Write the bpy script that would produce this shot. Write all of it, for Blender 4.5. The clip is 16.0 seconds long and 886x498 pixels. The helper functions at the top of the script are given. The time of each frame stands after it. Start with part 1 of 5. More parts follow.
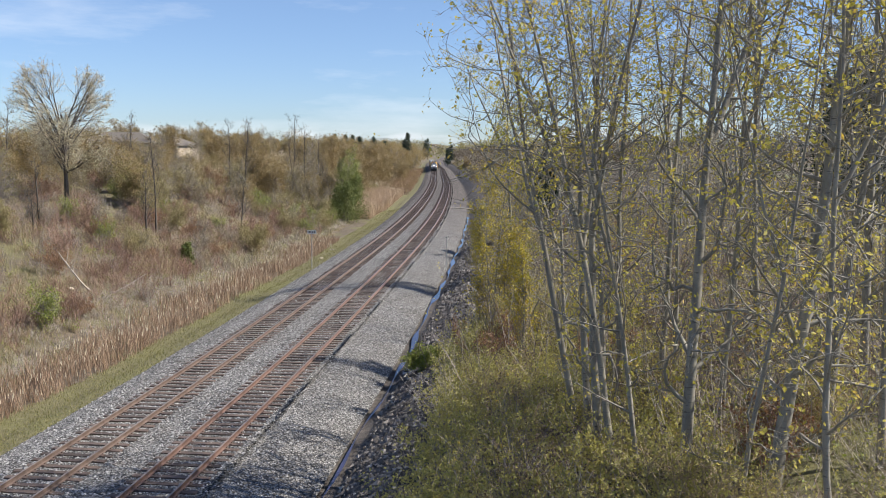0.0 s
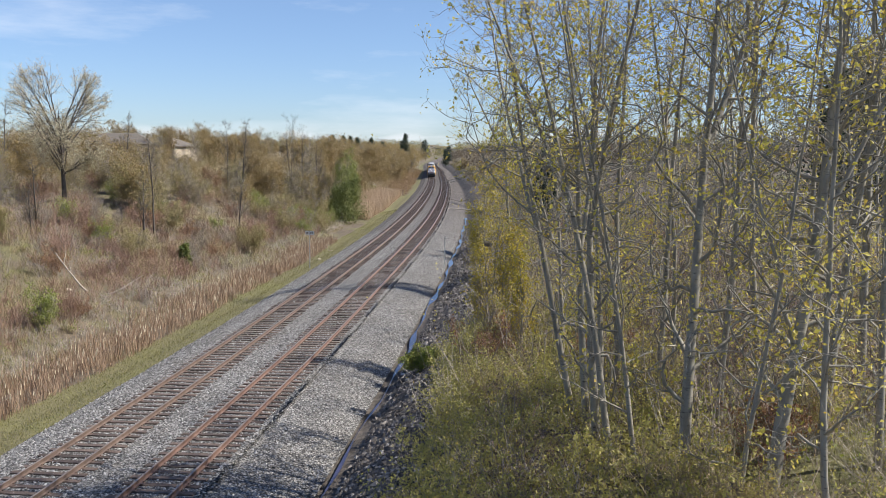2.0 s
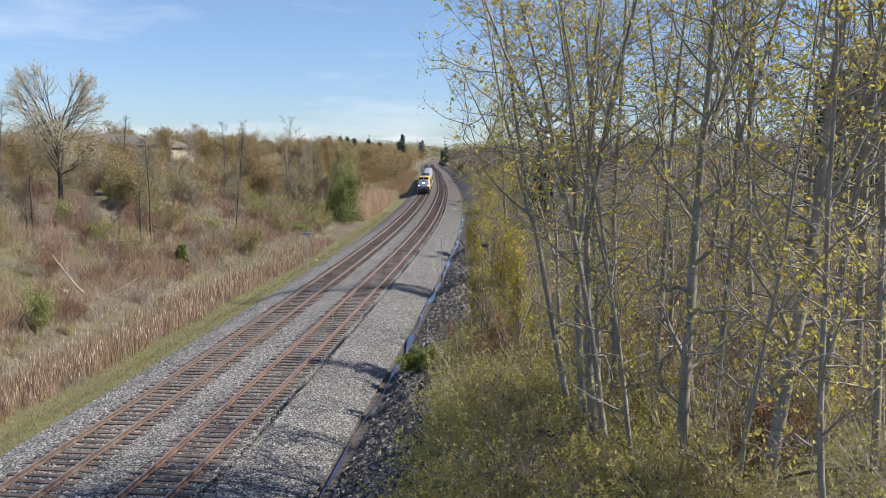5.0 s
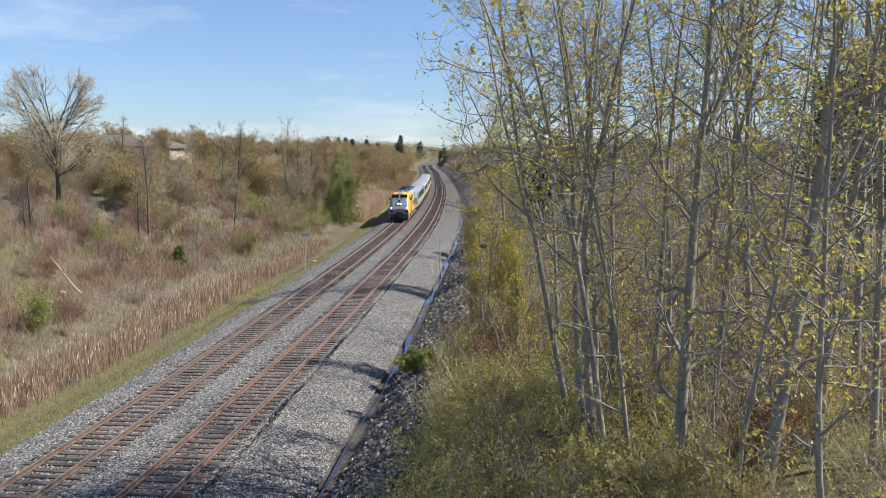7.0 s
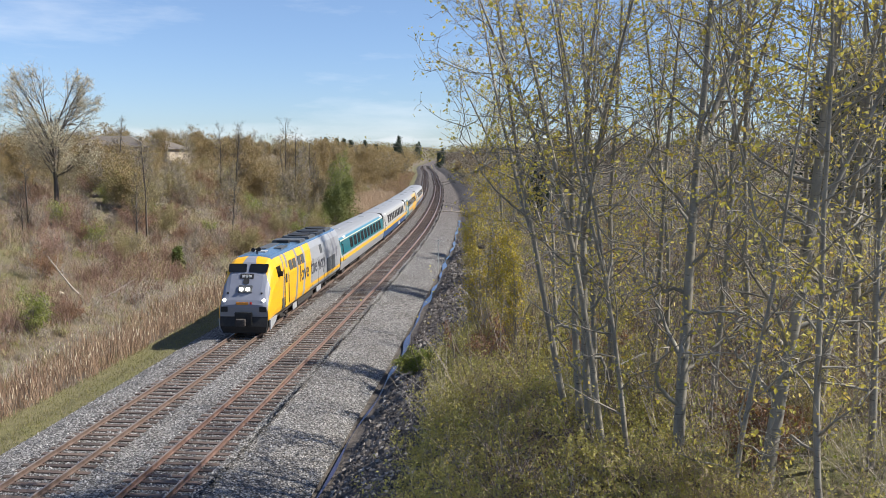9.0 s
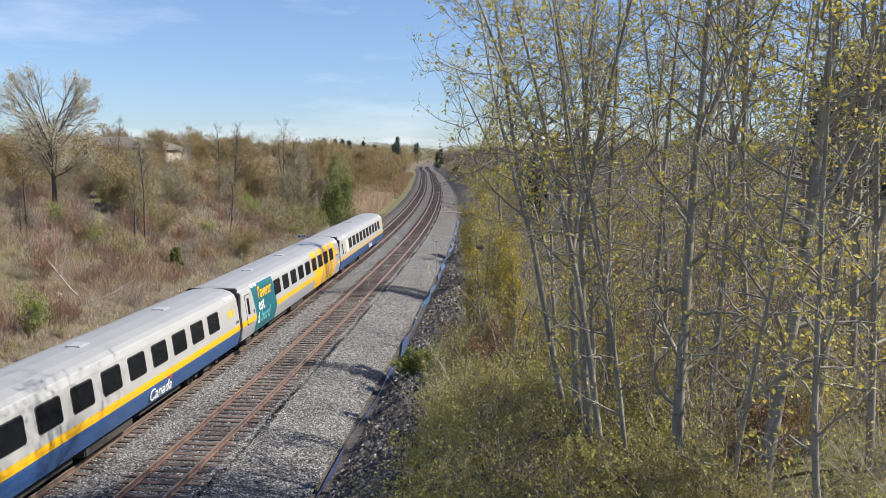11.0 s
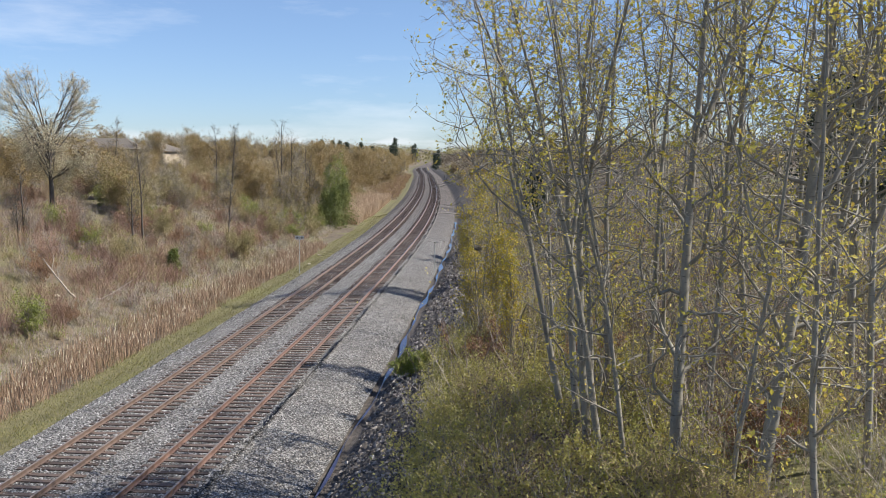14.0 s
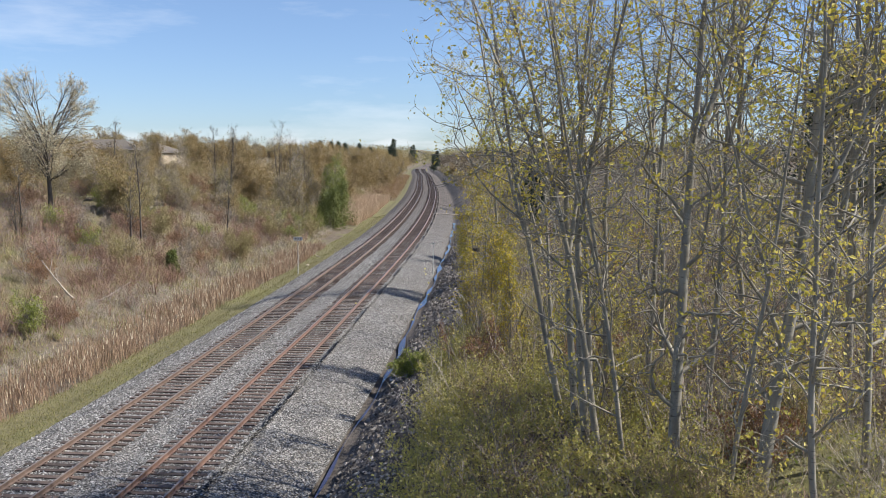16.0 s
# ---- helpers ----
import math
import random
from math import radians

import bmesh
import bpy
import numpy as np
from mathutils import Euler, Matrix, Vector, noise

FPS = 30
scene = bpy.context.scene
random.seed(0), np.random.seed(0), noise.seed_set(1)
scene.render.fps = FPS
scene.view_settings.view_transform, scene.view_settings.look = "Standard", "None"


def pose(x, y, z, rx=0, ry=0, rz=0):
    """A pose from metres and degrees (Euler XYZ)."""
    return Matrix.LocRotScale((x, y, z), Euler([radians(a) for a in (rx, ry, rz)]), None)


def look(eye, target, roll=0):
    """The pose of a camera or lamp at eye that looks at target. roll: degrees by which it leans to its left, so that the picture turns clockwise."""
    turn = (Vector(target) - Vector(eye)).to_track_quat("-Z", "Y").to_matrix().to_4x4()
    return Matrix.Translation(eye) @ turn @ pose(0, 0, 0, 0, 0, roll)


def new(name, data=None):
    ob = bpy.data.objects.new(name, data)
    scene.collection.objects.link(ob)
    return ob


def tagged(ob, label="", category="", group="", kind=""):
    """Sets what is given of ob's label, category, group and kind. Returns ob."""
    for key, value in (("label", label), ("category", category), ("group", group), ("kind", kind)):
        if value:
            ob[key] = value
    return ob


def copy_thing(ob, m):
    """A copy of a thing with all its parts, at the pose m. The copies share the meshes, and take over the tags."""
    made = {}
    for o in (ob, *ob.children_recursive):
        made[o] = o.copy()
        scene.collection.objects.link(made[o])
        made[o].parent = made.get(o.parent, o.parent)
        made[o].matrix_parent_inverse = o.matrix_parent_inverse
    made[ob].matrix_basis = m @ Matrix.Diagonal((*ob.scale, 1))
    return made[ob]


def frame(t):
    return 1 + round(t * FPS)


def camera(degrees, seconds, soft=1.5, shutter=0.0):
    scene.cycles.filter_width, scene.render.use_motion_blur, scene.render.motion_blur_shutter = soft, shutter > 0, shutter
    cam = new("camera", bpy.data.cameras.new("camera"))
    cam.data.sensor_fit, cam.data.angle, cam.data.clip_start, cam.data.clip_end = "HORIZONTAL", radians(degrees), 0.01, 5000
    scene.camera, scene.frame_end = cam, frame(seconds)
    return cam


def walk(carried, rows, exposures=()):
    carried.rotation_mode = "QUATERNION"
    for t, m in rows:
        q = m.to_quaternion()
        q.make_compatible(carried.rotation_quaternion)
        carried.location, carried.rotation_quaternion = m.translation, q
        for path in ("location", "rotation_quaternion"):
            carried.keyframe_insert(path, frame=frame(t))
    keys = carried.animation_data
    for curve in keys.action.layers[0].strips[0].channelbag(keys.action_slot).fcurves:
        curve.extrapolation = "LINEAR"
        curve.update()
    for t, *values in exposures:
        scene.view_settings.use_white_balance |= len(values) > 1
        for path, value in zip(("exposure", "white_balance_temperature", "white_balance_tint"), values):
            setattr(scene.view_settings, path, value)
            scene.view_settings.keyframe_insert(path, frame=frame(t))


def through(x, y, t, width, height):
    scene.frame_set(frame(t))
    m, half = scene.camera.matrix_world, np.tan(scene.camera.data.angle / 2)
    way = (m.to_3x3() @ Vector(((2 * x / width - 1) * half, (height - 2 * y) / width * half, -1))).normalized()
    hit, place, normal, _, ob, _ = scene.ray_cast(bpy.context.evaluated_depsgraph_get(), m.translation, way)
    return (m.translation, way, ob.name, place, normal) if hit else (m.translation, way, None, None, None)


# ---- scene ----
# ---- camera: held by hand on an overbridge, drifting a little ----
cam = camera(55.54, 16.0, soft=0.9)
BASE = pose(0, 0, 10.43, 83.529, 0, 0) @ pose(0, 0, 0, 0, 0, -0.151)
DRIFT = ((0, -.350, .843, .285), (1, -.319, .771, .258), (2, -.297, .701, .237), (3, -.274, .633, .217), (4, -.251, .568, .199),
         (5, -.229, .505, .182), (6, -.205, .444, .165), (7, -.182, .385, .150), (8, -.158, .328, .135), (9, -.133, .273, .121),
         (10, -.109, .219, .105), (11, -.084, .167, .089), (12, -.055, .116, .070), (13, -.033, .067, .045), (14, -.007, .018, .015),
         (15, .015, -.027, -.005), (16, .056, -.077, -.047))
walk(cam, [(t, BASE @ pose(0, 0, 0, rx, ry, rz)) for t, rx, ry, rz in DRIFT])

# ---- daylight ----
SUN = Vector((0.95, -0.02, 0.97)).normalized()
world = bpy.data.worlds.new("sky")
scene.world = world
world.use_nodes = True
wn, wl = world.node_tree.nodes, world.node_tree.links
sky = wn.new("ShaderNodeTexSky")
sky.sky_type, sky.sun_disc = "NISHITA", False
sky.sun_elevation, sky.sun_rotation = math.asin(SUN.z), math.atan2(SUN.x, SUN.y)
sky.air_density, sky.dust_density, sky.ozone_density = 1.0, 0.05, 1.2
coord, stretch, wisps = wn.new("ShaderNodeTexCoord"), wn.new("ShaderNodeMapping"), wn.new("ShaderNodeTexNoise")
stretch.inputs["Scale"].default_value = (1.6, 1.6, 9.0)
stretch.inputs["Rotation"].default_value = (0.0, 0.22, 0.3)
wisps.inputs["Scale"].default_value, wisps.inputs["Detail"].default_value, wisps.inputs["Roughness"].default_value = 1.7, 7, 0.6
ramp = wn.new("ShaderNodeValToRGB")
ramp.color_ramp.elements[0].position, ramp.color_ramp.elements[1].position = 0.56, 0.9
ramp.color_ramp.elements[1].color = (0.6, 0.6, 0.6, 1)
blend = wn.new("ShaderNodeMix")
blend.data_type = "RGBA"
blend.inputs["B"].default_value = (8.6, 9.0, 9.6, 1)
wl.new(coord.outputs["Generated"], stretch.inputs["Vector"])
wl.new(stretch.outputs["Vector"], wisps.inputs["Vector"])
wl.new(wisps.outputs["Fac"], ramp.inputs["Fac"])
wl.new(ramp.outputs["Color"], blend.inputs["Factor"])
tint = wn.new("ShaderNodeMix")
tint.data_type, tint.blend_type = "RGBA", "MULTIPLY"
tint.inputs["Factor"].default_value = 1.0
height, clear = wn.new("ShaderNodeSeparateXYZ"), wn.new("ShaderNodeValToRGB")
clear.color_ramp.elements[0].color, clear.color_ramp.elements[1].color = (0.57, 0.74, 1.12, 1), (0.88, 0.95, 1.14, 1)
clear.color_ramp.elements[0].position, clear.color_ramp.elements[1].position = 0.0, 0.22
wl.new(coord.outputs["Generated"], height.inputs[0])
wl.new(height.outputs["Z"], clear.inputs["Fac"])
wl.new(clear.outputs["Color"], tint.inputs["B"])
wl.new(sky.outputs["Color"], tint.inputs["A"])
wl.new(tint.outputs["Result"], blend.inputs["A"])
# a low bank of small clouds along the horizon
puffs, flat, patchy, belt, both, clouds = (wn.new("ShaderNode" + k) for k in ("TexNoise", "Mapping", "ValToRGB", "ValToRGB", "Math", "Mix"))
flat.inputs["Scale"].default_value = (4.0, 4.0, 22.0)
puffs.inputs["Scale"].default_value, puffs.inputs["Detail"].default_value = 2.6, 6
patchy.color_ramp.elements[0].position, patchy.color_ramp.elements[1].position = 0.50, 0.70
belt.color_ramp.elements[0].position, belt.color_ramp.elements[1].position = 0.004, 0.017
belt.color_ramp.elements.new(0.03).color = (0, 0, 0, 1)
both.operation, clouds.data_type = "MULTIPLY", "RGBA"
clouds.inputs["B"].default_value = (7.6, 7.9, 8.3, 1)
wl.new(coord.outputs["Generated"], flat.inputs["Vector"])
wl.new(flat.outputs["Vector"], puffs.inputs["Vector"])
wl.new(puffs.outputs["Fac"], patchy.inputs["Fac"])
wl.new(height.outputs["Z"], belt.inputs["Fac"])
wl.new(patchy.outputs["Color"], both.inputs[0])
wl.new(belt.outputs["Color"], both.inputs[1])
wl.new(both.outputs["Value"], clouds.inputs["Factor"])
wl.new(blend.outputs["Result"], clouds.inputs["A"])
wl.new(clouds.outputs["Result"], wn["Background"].inputs["Color"])
wn["Background"].inputs["Strength"].default_value = 0.085
sun = new("sun", bpy.data.lights.new("sun", "SUN"))
sun.data.energy, sun.data.angle, sun.data.color = 5.0, radians(0.53), (1.0, 0.95, 0.87)
sun.matrix_world = look((0, 0, 0), tuple(-SUN))
scene.view_settings.exposure = 0.56

# ---- materials ----
class Nodes:
    """A short way to write node sums."""

    def __init__(self, name, rough=0.8, metal=0.0):
        self.m = bpy.data.materials.new(name)
        self.m.use_nodes = True
        self.t = self.m.node_tree
        self.b = self.t.nodes["Principled BSDF"]
        self.b.inputs["Roughness"].default_value, self.b.inputs["Metallic"].default_value = rough, metal
        self.co = self.t.nodes.new("ShaderNodeTexCoord")

    def put(self, value, socket):
        if isinstance(value, bpy.types.NodeSocket):
            self.t.links.new(value, socket)
        elif isinstance(value, (tuple, list)) and len(value) == 3 and socket.type == "RGBA":
            socket.default_value = (*value, 1)
        else:
            socket.default_value = value

    def math(self, op, a, b=0.0):
        n = self.t.nodes.new("ShaderNodeMath")
        n.operation = op
        self.put(a, n.inputs[0]), self.put(b, n.inputs[1])
        return n.outputs[0]

    def inside(self, v, lo, hi):
        return self.math("MULTIPLY", self.math("GREATER_THAN", v, lo), self.math("LESS_THAN", v, hi))

    def noise(self, scale, detail=4, where=None, rough=0.6, stretch=None):
        n = self.t.nodes.new("ShaderNodeTexNoise")
        n.inputs["Scale"].default_value, n.inputs["Detail"].default_value, n.inputs["Roughness"].default_value = scale, detail, rough
        v = where or self.co.outputs["Object"]
        if stretch:
            s = self.t.nodes.new("ShaderNodeMapping")
            s.inputs["Scale"].default_value = stretch
            self.t.links.new(v, s.inputs["Vector"])
            v = s.outputs["Vector"]
        self.t.links.new(v, n.inputs["Vector"])
        return n.outputs["Fac"]

    def cells(self, scale, out="Color", where=None):
        n = self.t.nodes.new("ShaderNodeTexVoronoi")
        n.inputs["Scale"].default_value = scale
        self.t.links.new(where or self.co.outputs["Object"], n.inputs["Vector"])
        return n.outputs[out]

    def ramp(self, fac, *stops, constant=False):
        n = self.t.nodes.new("ShaderNodeValToRGB")
        e = n.color_ramp.elements
        n.color_ramp.interpolation = "CONSTANT" if constant else "LINEAR"
        while len(e) < len(stops):
            e.new(1.0)
        for el, (p, c) in zip(e, stops):
            el.position, el.color = p, (*c, 1)
        self.put(fac, n.inputs["Fac"])
        return n.outputs["Color"]

    def mix(self, fac, a, b, how="MIX"):
        n = self.t.nodes.new("ShaderNodeMix")
        n.data_type, n.blend_type = "RGBA", how
        self.put(fac, n.inputs["Factor"]), self.put(a, n.inputs["A"]), self.put(b, n.inputs["B"])
        return n.outputs["Result"]

    def xyz(self, v=None):
        n = self.t.nodes.new("ShaderNodeSeparateXYZ")
        self.t.links.new(v or self.co.outputs["Object"], n.inputs[0])
        return n.outputs[0], n.outputs[1], n.outputs[2]

    def island(self):
        return self.t.nodes.new("ShaderNodeNewGeometry").outputs["Random Per Island"]

    def each(self):
        return self.t.nodes.new("ShaderNodeObjectInfo").outputs["Random"]

    def place(self):
        return self.t.nodes.new("ShaderNodeNewGeometry").outputs["Position"]

    def bump(self, height, strength=0.3, dist=0.02):
        n = self.t.nodes.new("ShaderNodeBump")
        n.inputs["Strength"].default_value, n.inputs["Distance"].default_value = strength, dist
        self.put(height, n.inputs["Height"])
        self.t.links.new(n.outputs["Normal"], self.b.inputs["Normal"])

    def done(self, colour, rough=None):
        self.put(colour, self.b.inputs["Base Color"])
        if rough is not None:
            self.put(rough, self.b.inputs["Roughness"])
        return self.m


def simple(name, a, b, scale=3.0, rough=0.8, metal=0.0, bump=0.2, dist=0.01):
    """Two tones, mottled at two scales."""
    n = Nodes(name, rough, metal)
    f = n.math("ADD", n.math("MULTIPLY", n.noise(scale), 0.6), n.math("MULTIPLY", n.noise(scale * 9), 0.4))
    if bump:
        n.bump(n.noise(scale * 14), bump, dist)
    return n.done(n.ramp(f, (0.32, a), (0.68, b)))


def leaf_mat(name, *tones, through=0.35):
    """Thin leaves: each one has its own tone, and some light comes through."""
    n = Nodes(name, 0.55)
    k = len(tones) - 1
    c = n.ramp(n.island(), *[(i / k, t) for i, t in enumerate(tones)])
    m = n.done(c)
    tr, ms = n.t.nodes.new("ShaderNodeBsdfTranslucent"), n.t.nodes.new("ShaderNodeMixShader")
    n.put(c, tr.inputs["Color"])
    ms.inputs[0].default_value = through
    out = n.t.nodes["Material Output"]
    n.t.links.new(n.b.outputs[0], ms.inputs[1]), n.t.links.new(tr.outputs[0], ms.inputs[2])
    n.t.links.new(ms.outputs[0], out.inputs["Surface"])
    return m


def bark_mat(name, a, b, c, scale=5.0):
    n = Nodes(name, 0.85)
    f = n.noise(scale, 6, stretch=(1, 1, 0.35))
    scars = n.ramp(n.noise(scale * 1.6, 3, stretch=(0.5, 0.5, 3.0)), (0.60, (0, 0, 0)), (0.70, (1, 1, 1)))
    col = n.mix(n.math("MULTIPLY", scars, 0.85), n.ramp(f, (0.3, a), (0.7, b)), c)
    n.bump(n.noise(scale * 6, 5, stretch=(1, 1, 0.3)), 0.4, 0.01)
    return n.done(col)


def ballast_mat():
    n = Nodes("crushed_stone", 0.9)
    p = n.place()
    c = n.ramp(n.xyz(n.cells(14.0, where=p))[0], (0.0, (.09, .088, .085)), (0.4, (.235, .229, .22)), (0.75, (.365, .355, .34)), (1.0, (.52, .505, .48)))
    # shade between the stones is put into the colour at the cell edges
    gap_shade = n.ramp(n.cells(14.0, "Distance", p), (0.3, (1, 1, 1)), (0.75, (.2, .19, .18)))
    c = n.mix(1.0, c, gap_shade, "MULTIPLY")
    worn = n.ramp(n.noise(0.35, 5, p), (0.35, (.82, .78, .74)), (0.65, (1.08, 1.07, 1.06)))
    n.bump(n.cells(14.0, "Distance", p), 1.0, 0.06)
    uv = n.t.nodes.new("ShaderNodeUVMap")
    uv.uv_map = "track"
    along = n.math("DIVIDE", n.math("ADD", n.xyz(uv.outputs["UV"])[0], n.math("MULTIPLY", n.noise(0.12, 4, p), 40.0)), 260.0)
    c = n.mix(n.ramp(along, (0.35, (0, 0, 0)), (0.75, (1, 1, 1))), n.mix(1.0, c, worn, "MULTIPLY"), n.mix(1.0, c, (.66, .58, .53), "MULTIPLY"))
    return n.done(c)


def ground_mat():
    """Leaf litter, soil and grass, by noise and by the strip across the line."""
    n = Nodes("bank_soil", 0.95)
    p = n.place()
    uv = n.t.nodes.new("ShaderNodeUVMap")
    uv.uv_map = "track"
    s, u, _ = n.xyz(uv.outputs["UV"])
    litter = n.ramp(n.noise(2.3, 8, p, 0.75), (0.3, (.05, .038, .027)), (0.5, (.13, .10, .07)), (0.7, (.25, .20, .14)))
    grass = n.ramp(n.noise(5.0, 6, p, 0.7), (0.3, (.09, .09, .032)), (0.7, (.24, .225, .085)))
    patch = n.ramp(n.noise(0.16, 5, p), (0.50, (0, 0, 0)), (0.64, (1, 1, 1)))
    c = n.mix(patch, litter, grass)
    mud = n.ramp(n.noise(3.0, 7, p, 0.7), (0.3, (.045, .038, .034)), (0.7, (.17, .145, .125)))
    edge = n.math("ADD", u, n.math("MULTIPLY", n.math("SUBTRACT", n.noise(0.9, 4, p), 0.5), 1.6))
    c = n.mix(n.inside(edge, 8.2, 13.6), c, mud)
    c = n.mix(n.math("MULTIPLY", n.inside(edge, -6.6, -2.9), 0.6), c, grass)
    n.bump(n.noise(7.0, 8, p, 0.7), 0.8, 0.12)
    return n.done(c)


def tie_mat(name, a, b):
    n = Nodes(name, 0.9)
    f = n.noise(3.0, 7, n.co.outputs["Object"], 0.7, (1.0, 14.0, 14.0))
    c = n.mix(1.0, n.ramp(f, (0.3, a), (0.7, b)), n.ramp(n.each(), (0, (.6, .6, .6)), (1, (1.35, 1.3, 1.25))), "MULTIPLY")
    n.bump(f, 0.5, 0.02)
    return n.done(c)


def rail_mat(name, a, b):
    n = Nodes(name, 0.6, 0.2)
    n.bump(n.noise(20), 0.2, 0.004)
    return n.done(n.ramp(n.noise(4, 6), (0.3, a), (0.7, b)))


M = {
    "ground": ground_mat(), "ballast": ballast_mat(),
    "tie": tie_mat("weathered_tie", (.055, .04, .033), (.16, .12, .10)),
    "rust": rail_mat("rusted_rail_side", (.12, .08, .06), (.21, .15, .12)),
    "red_rust": rail_mat("red_rusted_rail_side", (.145, .083, .062), (.24, .152, .118)),
    "rail_top": simple("polished_rail_head", (.20, .155, .125), (.30, .245, .20), 6, 0.20, 0.0, 0),
    "steel": simple("galvanised_steel", (.38, .38, .37), (.55, .55, .53), 6, 0.55, 0.3),
    "water": simple("ditch_water", (.035, .035, .07), (.06, .055, .10), 2, 0.04, 0, 0.04, 0.02),
    "aspen_bark": bark_mat("aspen_bark", (.20, .18, .145), (.36, .33, .27), (.06, .053, .045)),
    "dark_bark": bark_mat("dark_bark", (.055, .045, .037), (.14, .12, .10), (.03, .026, .023)),
    "grey_twig": simple("grey_twigs", (.19, .155, .13), (.37, .315, .27), 2, 0.9, 0, 0),
    "red_twig": simple("red_brown_twigs", (.20, .115, .085), (.37, .24, .18), 2, 0.9, 0, 0),
    "tan_twig": simple("tan_twigs", (.27, .205, .12), (.46, .36, .22), 2, 0.9, 0, 0),
    "aspen_leaf": leaf_mat("young_aspen_leaves", (.54, .46, .08), (.66, .55, .10), (.58, .52, .14), (.70, .48, .09), through=0.5),
    "bank_leaf": leaf_mat("olive_green_young_leaves", (.36, .34, .09), (.50, .46, .14), (.42, .38, .13), (.58, .50, .15), through=0.5),
    "gold_leaf": leaf_mat("golden_young_leaves", (.54, .42, .035), (.64, .48, .045), (.46, .42, .06)),
    "green_leaf": leaf_mat("fresh_green_leaves", (.19, .23, .045), (.28, .32, .06), (.36, .37, .10)),
    "brush_leaf": leaf_mat("olive_buds", (.24, .22, .085), (.34, .30, .12), (.38, .31, .14), (.30, .29, .10)),
    "willow_leaf": leaf_mat("willow_catkins", (.30, .21, .08), (.38, .27, .10), (.28, .23, .10), (.33, .21, .12)),
    "bare_scrub": leaf_mat("brown_bare_scrub", (.12, .088, .065), (.19, .145, .10), (.15, .12, .075), (.23, .175, .115), through=0.15),
    "rusty_leaf": leaf_mat("rusty_young_leaves", (.26, .12, .06), (.34, .19, .08), (.24, .16, .08)),
    "pale_leaf": leaf_mat("pale_blossom", (.55, .50, .34), (.66, .61, .44), (.46, .42, .27)),
    "cedar": leaf_mat("cedar_sprays", (.10, .13, .03), (.17, .195, .055), (.24, .25, .075), through=0.35),
    "pine": leaf_mat("pine_needles", (.025, .04, .022), (.045, .065, .035), (.06, .08, .04), through=0.1),
    "reed": leaf_mat("dry_cattail_stalks", (.24, .155, .10), (.34, .235, .155), (.43, .315, .21), (.28, .175, .12), through=0.15),
    "gold_reed": leaf_mat("golden_reeds", (.40, .285, .18), (.50, .375, .25), (.58, .45, .31), (.44, .30, .20), through=0.2),
    "fluff": simple("cattail_fluff", (.55, .46, .32), (.72, .64, .48), 8, 0.95, 0, 0),
    "grass": leaf_mat("spring_grass", (.12, .125, .03), (.19, .18, .05), (.26, .24, .08), (.34, .29, .14), through=0.25),
    "dry_grass": leaf_mat("dry_grass", (.30, .24, .13), (.42, .34, .20), (.24, .19, .10), through=0.2),
    "dead_wood": simple("bleached_dead_wood", (.32, .27, .22), (.55, .49, .42), 5, 0.9),
}


def stone_mat():
    n = Nodes("loose_stone", 0.9)
    return n.done(n.ramp(n.island(), (0, (.075, .073, .07)), (.6, (.25, .243, .232)), (1, (.47, .455, .435))))


def rubble_mat():
    n = Nodes("dark_clods", 0.95)
    return n.done(n.ramp(n.island(), (0, (.05, .043, .038)), (.6, (.15, .13, .112)), (.85, (.27, .24, .21)), (1, (.46, .42, .37))))


M["stone"] = stone_mat()
M["rubble"] = rubble_mat()

# ---- mesh tools ----
def sheet(name, verts, faces, mats=(), index=None, smooth=False):
    """A mesh from arrays: verts (n, 3); faces, a list of (m, k) index arrays."""
    me = bpy.data.meshes.new(name)
    verts = np.asarray(verts, dtype=np.float32)
    faces = [np.asarray(f, dtype=np.int32) for f in faces if len(f)]
    loops = np.concatenate([f.ravel() for f in faces])
    sizes = np.concatenate([np.full(len(f), f.shape[1]) for f in faces])
    me.vertices.add(len(verts)), me.loops.add(len(loops)), me.polygons.add(len(sizes))
    me.vertices.foreach_set("co", verts.ravel())
    me.loops.foreach_set("vertex_index", loops)
    me.polygons.foreach_set("loop_start", (np.cumsum(sizes) - sizes).astype(np.int32))
    me.polygons.foreach_set("use_smooth", np.full(len(sizes), smooth))
    for m in mats:
        me.materials.append(m)
    if index is not None:
        me.polygons.foreach_set("material_index", np.asarray(index, dtype=np.int32))
    me.update(calc_edges=True)
    return me


def part(name, data, material=None, parent=None, label=""):
    """One mesh object (a mesh, or a bmesh) under a thing or a part."""
    if isinstance(data, bmesh.types.BMesh):
        bm, data = data, bpy.data.meshes.new(name)
        bm.to_mesh(data)
        bm.free()
    if material is not None and not data.materials:
        data.materials.append(material)
    ob = new(name, data)
    ob.parent = parent
    return tagged(ob, label)


def box(*blocks, bevel=0.0):
    """A bmesh of boxes: (x0, x1, y0, y1, z0, z1) each."""
    bm = bmesh.new()
    for x0, x1, y0, y1, z0, z1 in blocks:
        bmesh.ops.create_cube(bm, size=1, matrix=Matrix.Translation(((x0 + x1) / 2, (y0 + y1) / 2, (z0 + z1) / 2)) @ Matrix.Diagonal((x1 - x0, y1 - y0, z1 - z0, 1)))
    if bevel:
        bmesh.ops.bevel(bm, geom=bm.edges[:], offset=bevel, segments=2, affect="EDGES")
    return bm


